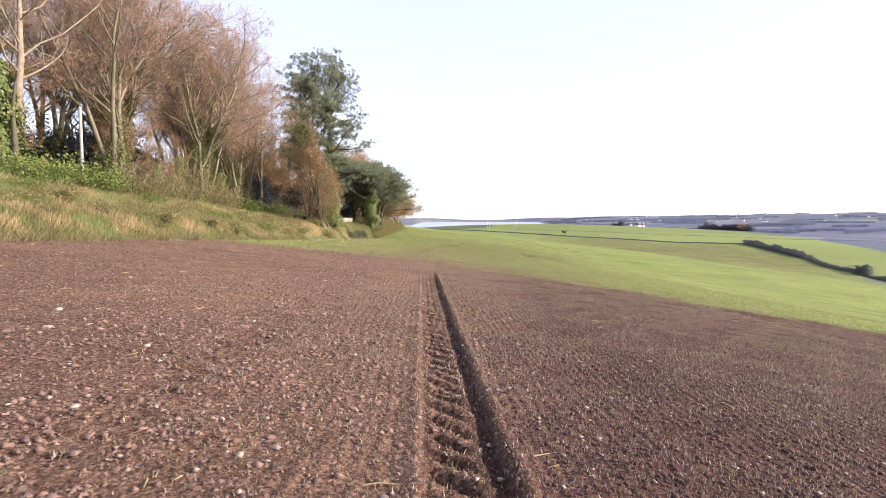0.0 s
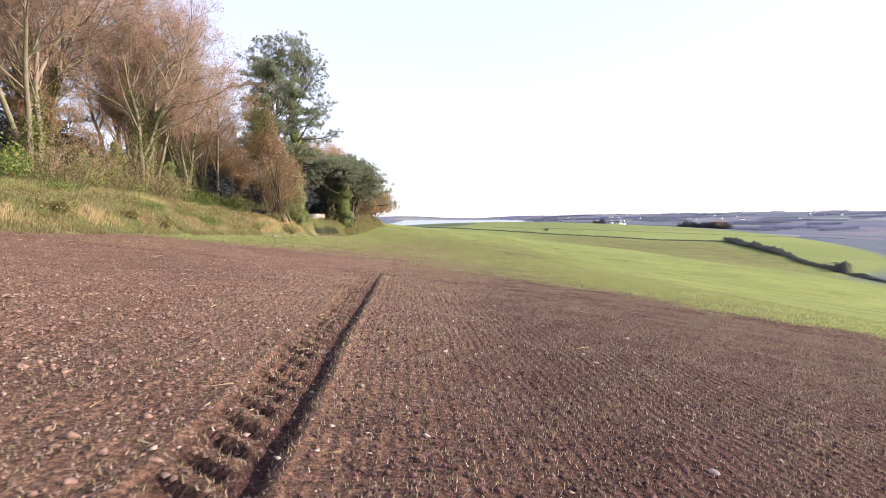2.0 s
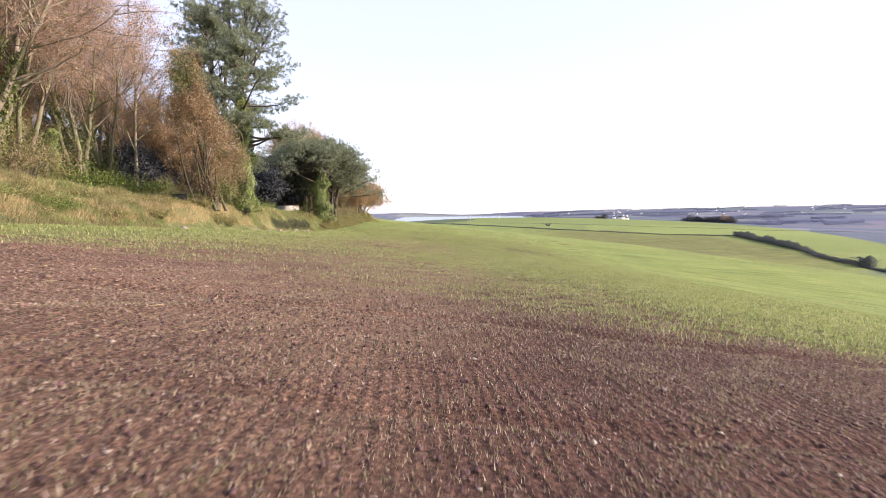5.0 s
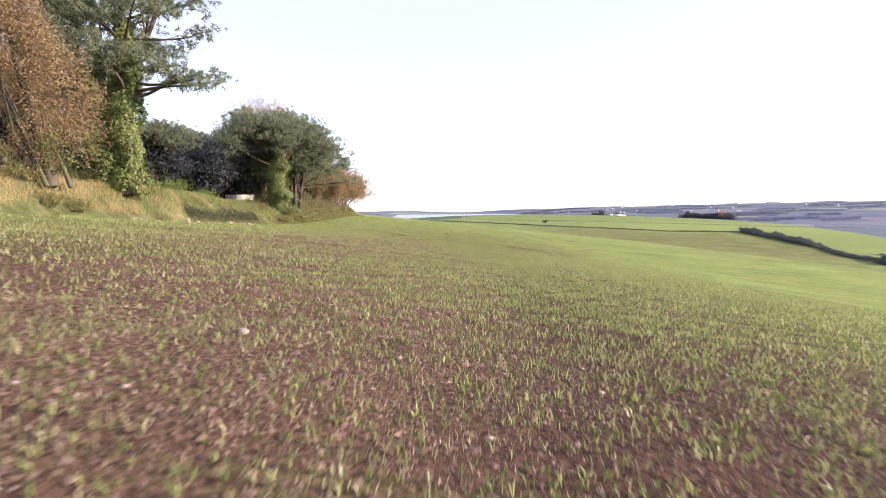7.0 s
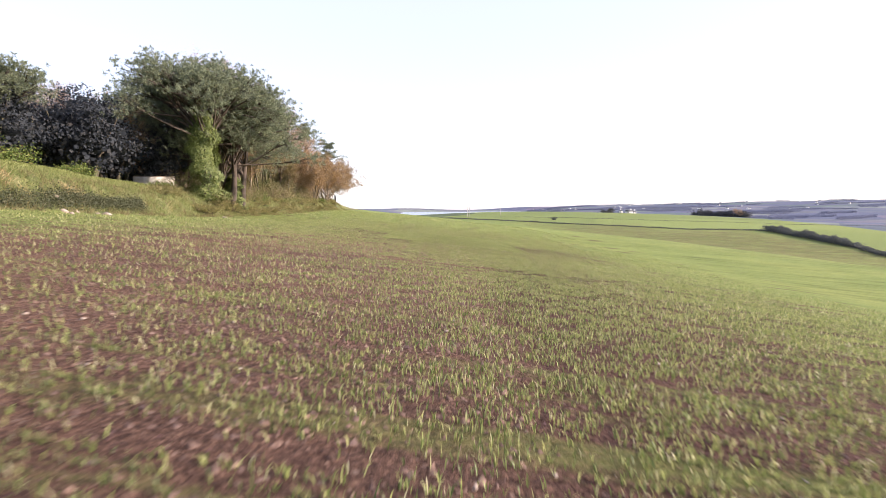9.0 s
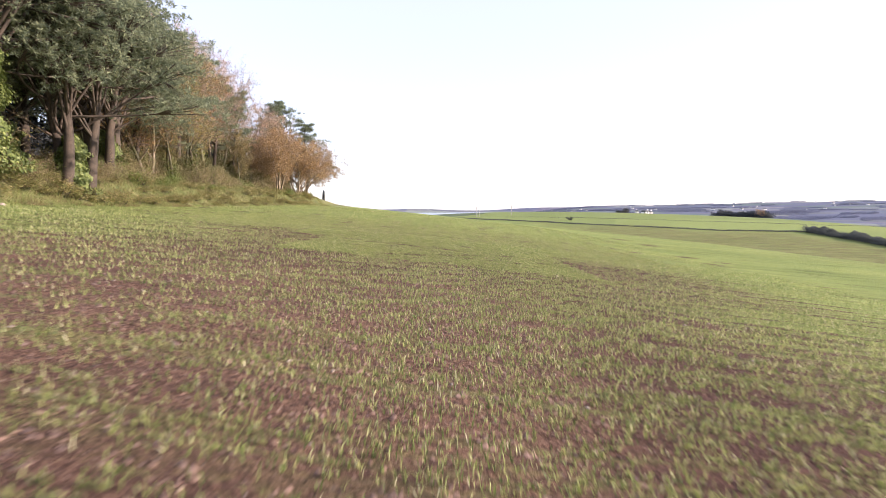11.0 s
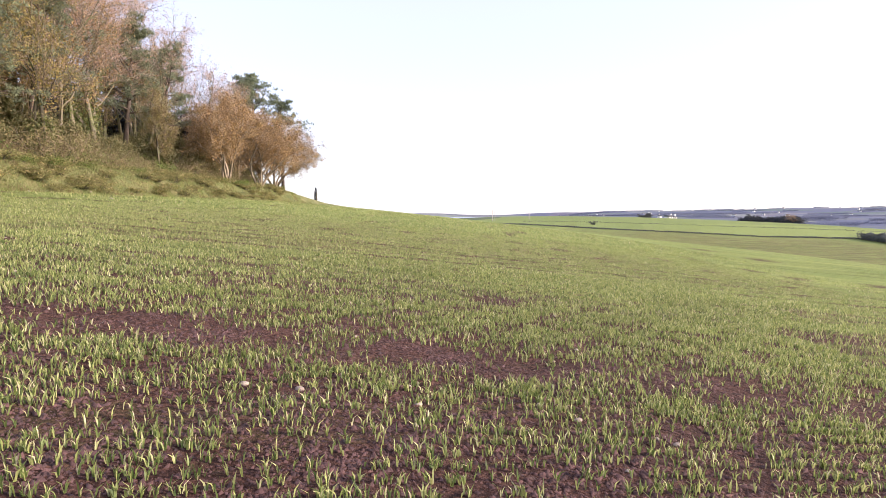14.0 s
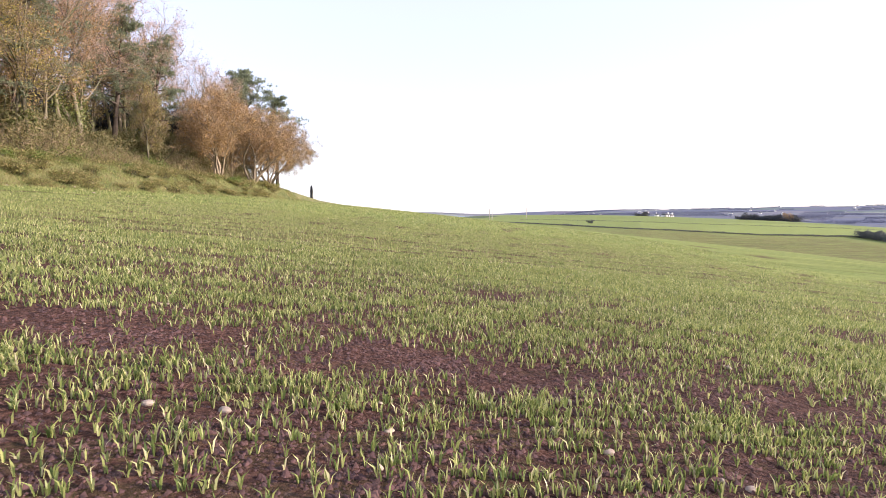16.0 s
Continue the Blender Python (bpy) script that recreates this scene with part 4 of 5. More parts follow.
snag = stand(ivied_pillar("ivied_snag", "broken trunk wholly wrapped in green ivy", 22, 4.4, 0.7, 0.45, M_IVY, 5200, 0.12), -24.4, 50.2)
for x, y, turn, size in ((-23.6, 57.5, 1.0, 0.9), (-22.6, 43.0, 2.0, 0.62), (-24.75, 30.6, 2.7, 1.5)):
    again(snag, x, y, turn, size)

# pines at the wood's corner
stand(pine("pine_tree", "tall pine with twin ivied trunks and open crown", 31, 15.6, 9.8, 0.36, 2, 11.0, 0.44, 80, 9, 7, 0.62, 0.3, 0.55, 0.022), -15.0, 69.0, -0.25, 1.0, 0.5)
stand(umbrella("pine_tree", "tallest pine, rising behind the ivied pair", 33, 22.8, 9.6, 2, 0.3, 0, 24, 0.67, (0.3, -1.8), 9, 0.31, 1.2, 5.4), -19.3, 78.0, 1.4, 1.0, 0.5)
scots_b = stand(pine("pine_tree", "tall dark pine with tiered open branches", 32, 19.5, 13, 0.4, 1, 0, 0.4, 32, 8, 8, 0, 0.31, 0.5), -26.0, 190, 1.0, 0.96)
again(scots_b, -21.8, 189, 3.0, 0.97)
again(scots_b, -18.0, 188, 5.0, 0.76)
again(scots_b, -17.6, 73.5, 4.2, 0.94, label="tall dark pine beside the ivied pair")
again(scots_b, -24.5, 86, 2.0, 0.62, label="small dark pine behind the ivied pair")
stand(creeper_tree(41), -14.3, 61.3, 0.0, 1.0, 0.1, 1.04)

# domed conifers further along
stand(umbrella("umbrella_pine", "broad domed conifer with ivied trunk at the field edge", 51, 12.3, 12.6, 1, 0.42, 8.4, 70, 0.63, (-1.1, 0.8), 6, 0.3, 0.0, 5.2), -14.2, 104.6, 0.0)
dome_b = stand(umbrella("umbrella_pine", "dark spreading conifer leaning over the field edge", 52, 12.6, 11.6, 3, 0.3, 3.6, 90, 0.42, (0.8, -0.3), 6, 0.3, 2.6, 3.6, 0.95), -14.0, 111.5, 0.0)
again(dome_b, -16.8, 119.5, 2.6, 1.08)
again(dome_b, -19.0, 113, 4.4, 0.92)
again(dome_b, -29, 119, 2.4, 0.85)
again(dome_b, -20, 128, 1.2, 0.8)
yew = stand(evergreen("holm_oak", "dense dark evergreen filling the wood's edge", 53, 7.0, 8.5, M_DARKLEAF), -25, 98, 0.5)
ivied = stand(evergreen("ivied_tree", "broad tree smothered in dull olive ivy", 55, 7.0, 7.5, M_OLIVEIVY, 80, 60, 0.14), -23, 127, 0.5)
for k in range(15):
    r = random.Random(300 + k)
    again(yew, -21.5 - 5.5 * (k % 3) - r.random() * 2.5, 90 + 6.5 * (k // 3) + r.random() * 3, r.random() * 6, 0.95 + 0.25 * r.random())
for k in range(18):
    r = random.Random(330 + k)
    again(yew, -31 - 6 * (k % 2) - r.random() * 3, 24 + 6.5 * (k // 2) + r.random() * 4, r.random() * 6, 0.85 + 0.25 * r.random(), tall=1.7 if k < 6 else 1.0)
for x, y, turn, size in ((-33, 36, 1.0, 1.0), (-37, 43, 2.0, 1.05), (-31, 27.5, 4.0, 0.9), (-36, 60, 4.0, 0.8)):
    again(scots_b, x, y, turn, size * 0.85, label="tall dark conifer deep in the wood")
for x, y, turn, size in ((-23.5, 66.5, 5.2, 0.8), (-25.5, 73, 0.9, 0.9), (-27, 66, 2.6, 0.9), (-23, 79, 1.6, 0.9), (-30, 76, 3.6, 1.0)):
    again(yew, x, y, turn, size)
for x, y, turn, size, src in ((-27, 101, 1.0, 0.46, beech_b), (-30, 108, 2.0, 0.5, beech), (-24.5, 112, 3.0, 0.6, beech_c), (-22, 106, 5.0, 0.45, beech_c)):
    again(src, x, y, turn, size)
for k in range(16):
    r = random.Random(350 + k)
    again(ivied, -22.5 - r.random() * 4, 126 + 4.2 * k, r.random() * 6, 0.75 + 0.3 * r.random())
stand(umbrella("umbrella_pine", "small umbrella pine with thin pale trunk", 54, 6.9, 4.8, 1, 0.13, 0, 30, 0.7, (0, 0), 5, 0.26, 0.0, 5.5), -22.1, 90.8, 0.7)

# mixed edge towards the crest
for k in range(9):
    r = random.Random(390 + k)
    again((ivied, yew)[k % 2], -27 - r.random() * 3, 134 + 5.5 * k, r.random() * 6, 1.05 + 0.2 * r.random(), tall=1.35)
ash = stand(broadleaf("autumn_tree", "slender tree with olive-brown autumn leaves", 61, 14.5, 8.5, 2, 0.2, M_BARK, M_TWIGPALE, M_OLIVELEAF, 5, low=0.25, limbs=12, boughs=5, shoots=4, sprays=4, ivy=4.0), -18, 136, 0.3)
for x, y, turn, size in ((-30, 48.5, 1.3, 0.6), (-27.5, 60, 2.9, 0.6)):
    again(ash, x, y, turn, size, label="autumn tree with olive-brown leaves behind beeches")
thorn = stand(broadleaf("thorn_tree", "round orange-brown thorn with forked pale trunk", 62, 8.8, 7.4, 4, 0.2, M_PALEBARK, M_TWIGPALE, M_BROWNLEAF, 6, low=0.24, limbs=9, boughs=5, shoots=4, sprays=5, lean=0.26, steep=0.8, leaf_size=0.11, leaf_spread=0.22, wobble=0.15), -15.2, 159.0, 0.3)
for x, y, turn, size in ((-14.6, 167.5, 2.0, 1.0), (-15.0, 174.6, 4.2, 0.9), (-17.5, 182, 1.2, 1.0), (-18.5, 170, 3.2, 1.15), (-21, 177, 5.0, 1.2), (-18.5, 164, 0.4, 0.9), (-27.5, 80, 5.2, 1.3), (-31, 85, 0.9, 1.3), (-24.6, 76.5, 2.6, 0.9)):
    again(thorn, x, y, turn, size)
for x, y, turn, size, src in ((-21, 129, 2.0, 1.05, ash), (-25, 139, 1.0, 1.15, ash), (-24, 152, 5.1, 1.0, ash), (-27, 131, 0.2, 1.0, beech_b), (-25, 163, 2.2, 0.95, beech_b), (-17.5, 127, 3.4, 0.8, beech_c), (-22, 123, 1.0, 1.0, ash), (-17.5, 131, 2.6, 0.85, ash), (-24, 158, 1.6, 0.95, beech), (-22.5, 170, 3.6, 0.75, beech), (-19.5, 122, 4.4, 0.9, beech_c), (-20.5, 145.5, 3.9, 1.0, beech_b), (-20.5, 141, 2.9, 0.95, beech_c), (-18, 151, 1.9, 0.55, ash), (-22.5, 135, 4.0, 1.15, ash), (-26, 146, 0.7, 1.05, beech)):
    again(src, x, y, turn, size)
for x, y, turn, size in ((-20.5, 138.5, 0.4, 0.72), (-22, 152, 0.4, 0.72), (-28, 137, 2.4, 0.9), (-21.5, 158, 1.2, 0.7)):
    again(scots_b, x, y, turn, size)
for k in range(14):
    r = random.Random(370 + k)
    again(ivied, -18.4 - r.random() * 3.0, 124 + 4.2 * k, r.random() * 6, 0.42 + 0.22 * r.random())


# ---- bank: shrubs, posts, walls ----
bramble = stand(thicket("bramble_bush", "green bramble thicket on the grassy bank", 71, 1.6, 4.0, M_BRAMBLE, 3600, 0.115, 20), -21.5, 33, 0.2)
holly = stand(thicket("elder_bush", "tangled brown and green scrub under the trees", 72, 2.8, 4.5, M_SCRUB, 4200, 0.085, 30, twig=M_TWIGPALE), -22, 46, 0.4)
for k in range(14):
    r = random.Random(100 + k)
    y = 26 + k * 5.2
    again((bramble, bramble, holly)[k % 3], -20.0 - r.random() * 3, y + r.random() * 2, r.random() * 6, 0.7 + 0.5 * r.random())
for k in range(16):
    r = random.Random(200 + k)
    again((bramble, holly)[(k + 1) % 2], -16.0 - r.random() * 3.5, 106 + k * 4.8, r.random() * 6, 0.6 + 0.5 * r.random())


for k in range(22):
    r = random.Random(460 + k)
    again((bramble, bramble, holly)[k % 3], -14.6 - r.random() * 4.5, 20 + k * 2.4 + r.random(), r.random() * 6, 0.28 + 0.26 * r.random(), tall=0.9, label="low bramble tangle on the grassy bank")
for k in range(26):
    r = random.Random(430 + k)
    again(bramble, -14.4 - r.random() * 3.2, 100 + k * 3.0, r.random() * 6, 0.35 + 0.3 * r.random(), tall=0.8, label="low weeds and brambles on the bank face")
weed = stand(thicket("weed_clump", "green and olive-brown weeds tangled on the bank face", 75, 0.95, 2.0, M_BANKWEED, 1200, 0.1, 16, twig=M_WEED), -14.0, 110, 0.2)
for k in range(130):
    r = random.Random(560 + k)
    again(weed, -13.4 - r.random() ** 1.3 * 3.0, 97 + k * 0.6 + r.random(), r.random() * 6, 0.75 + 0.45 * r.random(), tall=0.45 + 0.3 * r.random())
for k in range(44):
    r = random.Random(640 + k)
    again(weed, -13.8 - r.random() * 4.6, 15 + k * 1.0 + r.random(), r.random() * 6, 0.5 + 0.5 * r.random(), tall=0.8)
for x, y, turn, size in ((-14.6, 108.6, 0.3, 0.5), (-14.3, 113.6, 1.3, 0.55), (-15.2, 116.5, 2.3, 0.6), (-15.4, 120.5, 5.0, 0.7)):
    again(holly, x, y, turn, size, label="tangled brown scrub round the conifers' feet")
for k in range(12):
    r = random.Random(520 + k)
    again(holly, -16.8 - r.random() * 2.2, 133 + k * 3.4, r.random() * 6, 0.45 + 0.3 * r.random(), label="tangled olive-brown scrub at the wood's edge")
for k in range(18):
    r = random.Random(400 + k)
    again(holly, -19.5 - r.random() * 6, 126 + k * 3.1, r.random() * 6, 0.55 + 0.35 * r.random())


def post(name, label, x, y, tall, radius, material, category="post", sides=8):
    t = Tris()
    tube(t, [(0, 0, -0.3), (0, 0, tall * 0.5), (0, 0, tall - 0.02), (0, 0, tall)], [radius * 1.1, radius, radius * 0.95, radius * 0.3], sides)
    ob = new(name, t.mesh(name, material))
    ob.matrix_basis = pose(x, y, float(height(x, y)))
    return tagged(ob, label, category)


post("utility_pole", "short weathered pale pole rising from brambles", -22.2, 33.6, 4.8, 0.09, M_POLE, "pole")
stand(ivied_pillar("columnar_yew", "slim dark evergreen column at the wood's end", 74, 4.8, 0.34, 0.24, M_DARKLEAF, 1500, 0.14), -23.3, 231)


def low_wall(x0, y0, x1, y1, tall):
    wall = new("garden_wall")
    L = math.hypot(x1 - x0, y1 - y0)
    t = Tris()
    box(t, (0, -0.15, -0.5), (L, 0.15, tall - 0.06))
    part("wall_body", t, M_WALLWHITE, wall)
    t = Tris()
    box(t, (-0.03, -0.2, tall - 0.06), (L + 0.03, 0.2, tall + 0.02))
    part("coping", t, M_STONE, wall)
    wall.matrix_basis = pose(x0, y0, float(height(x0, y0)), 0, 0, math.degrees(math.atan2(y1 - y0, x1 - x0)))
    return tagged(wall, "broken pale rendered garden wall on the bank", "wall")


low_wall(-21.6, 106.4, -18.4, 107.9, 1.15)


def trough(x, y, turn):
    thing = new("feed_trough")
    t = Tris()
    box(t, (-0.5, -0.3, 0.12), (0.5, 0.3, 0.62))
    part("body", t, M_POST, thing)
    t = Tris()
    box(t, (-0.53, -0.33, 0.62), (0.53, 0.33, 0.68))
    part("rim", t, M_POST, thing)
    for sx in (-0.42, 0.42):
        t = Tris()
        box(t, (sx - 0.05, -0.25, -0.15), (sx + 0.05, 0.25, 0.12))
        part("foot", t, M_POST, thing)
    thing.matrix_basis = pose(x, y, float(height(x, y)), 0, 0, turn)
    return tagged(thing, "dark box-shaped feed trough on the bank", "trough", "troughs on the bank")


for x, y, turn, size in ((-13.6, 60.2, 0.5, 0.8), (-14.6, 60.2, 2.5, 0.9), (-13.5, 62.2, 4.0, 0.8)):
    again(weed, x, y, turn, size, label="rank withered weeds round the creeper's foot")
trough(-16.4, 60.6, 15)
trough(-15.9, 62.6, 5)


def rubble(x, y, seed, count, size, spread):
    """A heap of pale field stones at the bank's foot."""
    r = np.random.default_rng(seed)
    for k in range(count):
        t = Tris()
        s = size * r.uniform(0.5, 1.3)
        ball = bmesh.new()
        bmesh.ops.create_icosphere(ball, subdivisions=1, radius=1.0)
        v = np.array([p.co[:] for p in ball.verts]) * r.uniform(0.8, 1.15, (len(ball.verts), 1)) * [s, s * 0.75, s * 0.55]
        t.add(v, [[q.index for q in face.verts] for face in ball.faces])
        ball.free()
        px, py = x + r.normal() * spread, y + r.normal() * spread * 1.6
        ob = new("rubble_stone", t.mesh("rubble_stone", M_STONE))
        ob.matrix_basis = pose(px, py, float(height(px, py)) + s * 0.05, r.uniform(-20, 20), r.uniform(-20, 20), r.uniform(0, 360))
        tagged(ob, "pale rough stone lying at the bank's foot", "stone", "stones along the bank")


for x, y, seed, count, size, spread in ((-12.7, 71, 1, 5, 0.28, 0.5), (-13.0, 75, 2, 6, 0.25, 0.9), (-13.3, 84, 3, 9, 0.3, 0.9), (-12.9, 53, 4, 2, 0.3, 0.5), (-13.0, 66, 5, 3, 0.22, 0.8), (-13.0, 103, 6, 3, 0.22, 1.0), (-12.8, 34, 7, 3, 0.16, 1.5), (-12.9, 132, 8, 4, 0.2, 2.0)):
    rubble(x + 0.4, y, seed, count, size * 0.8, spread)

# ---- young wheat, sprouts, clods, stones ----
rng = np.random.default_rng(5)


def blades(out, x, y, z, tall, wide, lean, rng, n=2):
    """Curved grass blades of three triangles."""
    for _ in range(n):
        m = len(x)
        a = rng.uniform(0, 6.28, m)
        l = lean * rng.uniform(0.3, 1.3, m)
        h = tall * rng.uniform(0.6, 1.15, m)
        d = np.stack([np.cos(a), np.sin(a), np.zeros(m)], -1)
        b = rng.uniform(0, 6.28, m)
        s = np.stack([np.cos(b), np.sin(b), np.zeros(m)], -1) * (wide * rng.uniform(0.7, 1.3, m))[:, None] / 2
        p0 = np.stack([x, y, z - 0.01], -1)
        p1 = p0 + d * (l * h * 0.35)[:, None] + np.stack([0 * h, 0 * h, h * 0.62], -1)
        p2 = p0 + d * (l * h * 1.1)[:, None] + np.stack([0 * h, 0 * h, h * (1 - 0.25 * l)], -1)
        v = np.stack([p0 - s * 0.7, p0 + s * 0.7, p1 - s, p1 + s, p2], 1).reshape(-1, 3)
        k = 5 * np.arange(m)[:, None]
        out.add(v, np.concatenate([k + [[0, 1, 3]], k + [[0, 3, 2]], k + [[2, 3, 4]]]))


def crop_patch(y0, y1, side0, side1, per, gap=0.14):
    """Places in drill rows that run across the slope, between side0 and side1 metres from the flight line."""
    rows = np.arange(y0, y1, gap)
    n = int(per * gap * (side1 - side0) * 2)
    off = rng.uniform(-side1, side1, (len(rows), n))
    yy = rows[:, None] + rng.normal(size=off.shape) * 0.016 + 0 * off
    xx = path_x(yy) + off
    yy = yy + (-0.08 + 0.4 * sstep(72, 108, yy)) * np.clip(xx - 8, -22, 70) + 0.03 * wavy(xx, yy, 2.0)
    keep = (np.abs(off) >= side0) & (xx > FOOT + 0.3)
    c = cover(xx, yy)
    clump = 0.5 + 0.5 * wavy(xx, yy, 0.3, 2.0)
    keep &= rng.random(off.shape) < c * (0.35 + 0.65 * sstep(0.25, 0.6, clump))
    return xx[keep], yy[keep]


def tufts(out, x, y, tall, wide, rng):
    """Single upright slivers, for plants further off."""
    m = len(x)
    way = unit(rng.normal(size=(m, 3)) * [0.35, 0.35, 0.0] + [0, 0, 1])
    slivers(out, np.stack([x, y, soil(x, y) - 0.01], -1), way, tall * rng.uniform(0.6, 1.2, m), wide, rng)


wheat = Tris()
x, y = crop_patch(20, 97, 0, 3.6, 460)
blades(wheat, x, y, soil(x, y), 0.08, 0.0075, 0.5, rng, 2)
x, y = crop_patch(97, 108, 0, 6, 900)
blades(wheat, x, y, soil(x, y), 0.082, 0.0078, 0.45, rng, 3)
x, y = crop_patch(108, 114, 0, 8, 560)
blades(wheat, x, y, soil(x, y), 0.08, 0.0095, 0.6, rng, 2)
x, y = crop_patch(18, 112, 3.6, 12, 380)
tufts(wheat, x, y, 0.105, 0.016, rng)
x, y = crop_patch(99, 113, 12, 20, 200)
tufts(wheat, x, y, 0.12, 0.016, rng)
x, y = crop_patch(111, 135, 0, 16, 380)
tufts(wheat, x, y, 0.09, 0.012, rng)
x, y = crop_patch(108, 135, 16, 22.5, 120)
tufts(wheat, x, y, 0.12, 0.022, rng)
x, y = crop_patch(24, 112, 12, 26, 110)
tufts(wheat, x, y, 0.12, 0.022, rng)
x, y = crop_patch(133, 190, 0, 22, 45)
tufts(wheat, x, y, 0.15, 0.03, rng)
tagged(new("wheat_seedlings", wheat.mesh("wheat_seedlings", M_CROP)), "bright green young wheat in drill rows", "crop", kind="stuff")

sprout = Tris()
n = 900000
y = 1.5 + 38 * rng.random(n)
u = np.round((rng.uniform(-12, 12, n) + np.clip(rng.normal(size=n), 0, 3) * 0.3 * y) / 0.115) * 0.115 + rng.normal(size=n) * 0.03
x = u - 0.04 * y
keep = (cover(x, y) < 0.75) & (rng.random(n) < 0.2 + 0.8 * sstep(-3.5, 0.5, x)) & (x > FOOT + 0.4) & (rng.random(n) < 0.35 + 0.65 * (0.5 + 0.5 * wavy(x, y, 0.9)))
x, y = x[keep], y[keep]
tufts(sprout, x, y, 0.046, 0.011, rng)
tagged(new("wheat_sprouts", sprout.mesh("wheat_sprouts", M_SPROUT)), "sparse straw-coloured sprouts in drill rows", "crop", kind="stuff")


def lumps(out, x, y, size, rng, flat=0.7, sink=0.25):
    """Angular stones of eight faces."""
    m = len(x)
    base = np.array([(1, 0, 0), (-1, 0, 0), (0, 1, 0), (0, -1, 0), (0, 0, 1), (0, 0, -1)], float)
    v = base[None] * rng.uniform(0.6, 1.3, (m, 6, 1)) + rng.normal(size=(m, 6, 3)) * 0.18
    a = rng.uniform(0, 6.28, m)
    c, s = np.cos(a)[:, None], np.sin(a)[:, None]
    v = np.stack([v[..., 0] * c - v[..., 1] * s, v[..., 0] * s + v[..., 1] * c, v[..., 2] * flat], -1) * size[:, None, None] / 2
    v += np.stack([x, y, soil(x, y) + size * (0.5 * flat - sink)], -1)[:, None]
    f = np.array([(0, 2, 4), (2, 1, 4), (1, 3, 4), (3, 0, 4), (2, 0, 5), (1, 2, 5), (3, 1, 5), (0, 3, 5)])
    out.add(v.reshape(-1, 3), (6 * np.arange(m)[:, None, None] + f).reshape(-1, 3))


def crumbs(out, x, y, size, rng):
    """Broken crumbs of soil pressed into the ground: four faces to a skewed peak."""
    m = len(x)
    a = rng.uniform(0, 6.28, m)[:, None] + np.arange(4) * 1.571 + rng.normal(size=(m, 4)) * 0.3
    r = size[:, None] * rng.uniform(0.38, 0.72, (m, 4))
    z = soil(x, y)
    ring = np.stack([x[:, None] + np.cos(a) * r, y[:, None] + np.sin(a) * r, np.repeat((z - 0.22 * size)[:, None], 4, 1)], -1)
    peak = np.stack([x, y, z + size * rng.uniform(0.12, 0.42, m)], -1) + rng.normal(size=(m, 3)) * size[:, None] * [0.24, 0.24, 0.0]
    k = 5 * np.arange(m)[:, None, None]
    f = np.array([(0, 1, 4), (1, 2, 4), (2, 3, 4), (3, 0, 4)])
    out.add(np.concatenate([ring, peak[:, None]], 1).reshape(-1, 3), (k + f).reshape(-1, 3))


clods = Tris()
n = 105000
y = 1.6 + 32 * rng.random(n) ** 1.35
x = path_x(y) + rng.normal(size=n) * (2.2 + 0.16 * y)
keep = (np.abs(x - track_x(y) - 0.03) > 0.32) | (rng.random(n) < 0.3)
x, y = x[keep], y[keep]
# crumbs right of the track take the darker colour, as painted shade
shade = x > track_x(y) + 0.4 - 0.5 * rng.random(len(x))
damp = Tris()
size = 0.016 + 0.045 * rng.random(len(x)) ** 3
crumbs(clods, x[~shade], y[~shade], size[~shade], rng)
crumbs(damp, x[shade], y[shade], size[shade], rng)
n = 5000
y = 1.6 + 30 * rng.random(n) ** 1.2
x = np.minimum(path_x(y) + rng.normal(size=n) * 4.5, track_x(y) - 0.4 - 4.0 * rng.random(n))
lumps(clods, x, y, 0.035 + 0.05 * rng.random(n) ** 2.5, rng, 0.65, 0.22)
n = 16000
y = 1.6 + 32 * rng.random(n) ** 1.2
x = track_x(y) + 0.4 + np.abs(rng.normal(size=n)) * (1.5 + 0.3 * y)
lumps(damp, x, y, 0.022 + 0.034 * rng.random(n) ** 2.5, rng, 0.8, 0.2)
n = 26000
y = rng.uniform(32, 99, n)
x = path_x(y) + 0.8 - np.abs(rng.normal(size=n)) * 3.5
crumbs(clods, x, y, 0.03 + 0.06 * rng.random(n) ** 2.5, rng)
tagged(new("soil_clods", clods.mesh("soil_clods", M_SOILCLOD)), "crumbly red-brown clods of tilled soil", "soil", kind="stuff")
y = np.concatenate([rng.uniform(34, 101, 14000), 102.0 + 9 * rng.random(85000) ** 1.5])
n = len(y)
x = path_x(y) + rng.normal(size=n) * np.where(y < 101, 2.4, 1.2 + 0.5 * (y - 101))
crumbs(damp, x, y, 0.015 + 0.042 * rng.random(n) ** 3.0, rng)
tagged(new("damp_and_shaded_clods", damp.mesh("damp_and_shaded_clods", M_DAMPSHADEDCLOD)), "dark damp crumbs among wheat, shade-dark crumbs right of the track", "soil", kind="stuff")
stones = Tris()
n = 5200
y = 1.2 + 114 * rng.random(n) ** 2.4
x = path_x(y) + rng.normal(size=n) * 4.5
lumps(stones, x, y, 0.014 + 0.05 * rng.random(n) ** 2.2, rng, 0.6, 0.1)
tagged(new("field_stones", stones.mesh("field_stones", M_STONE)), "small pale stones strewn over the soil", "stones", kind="stuff")

stick = Tris()
tube(stick, [(-0.09, 0, 0.012), (0.0, 0.008, 0.02), (0.1, -0.004, 0.014)], [0.008, 0.007, 0.004], 5)
tube(stick, [(0.02, 0.006, 0.02), (0.05, 0.04, 0.03)], [0.005, 0.002], 4)
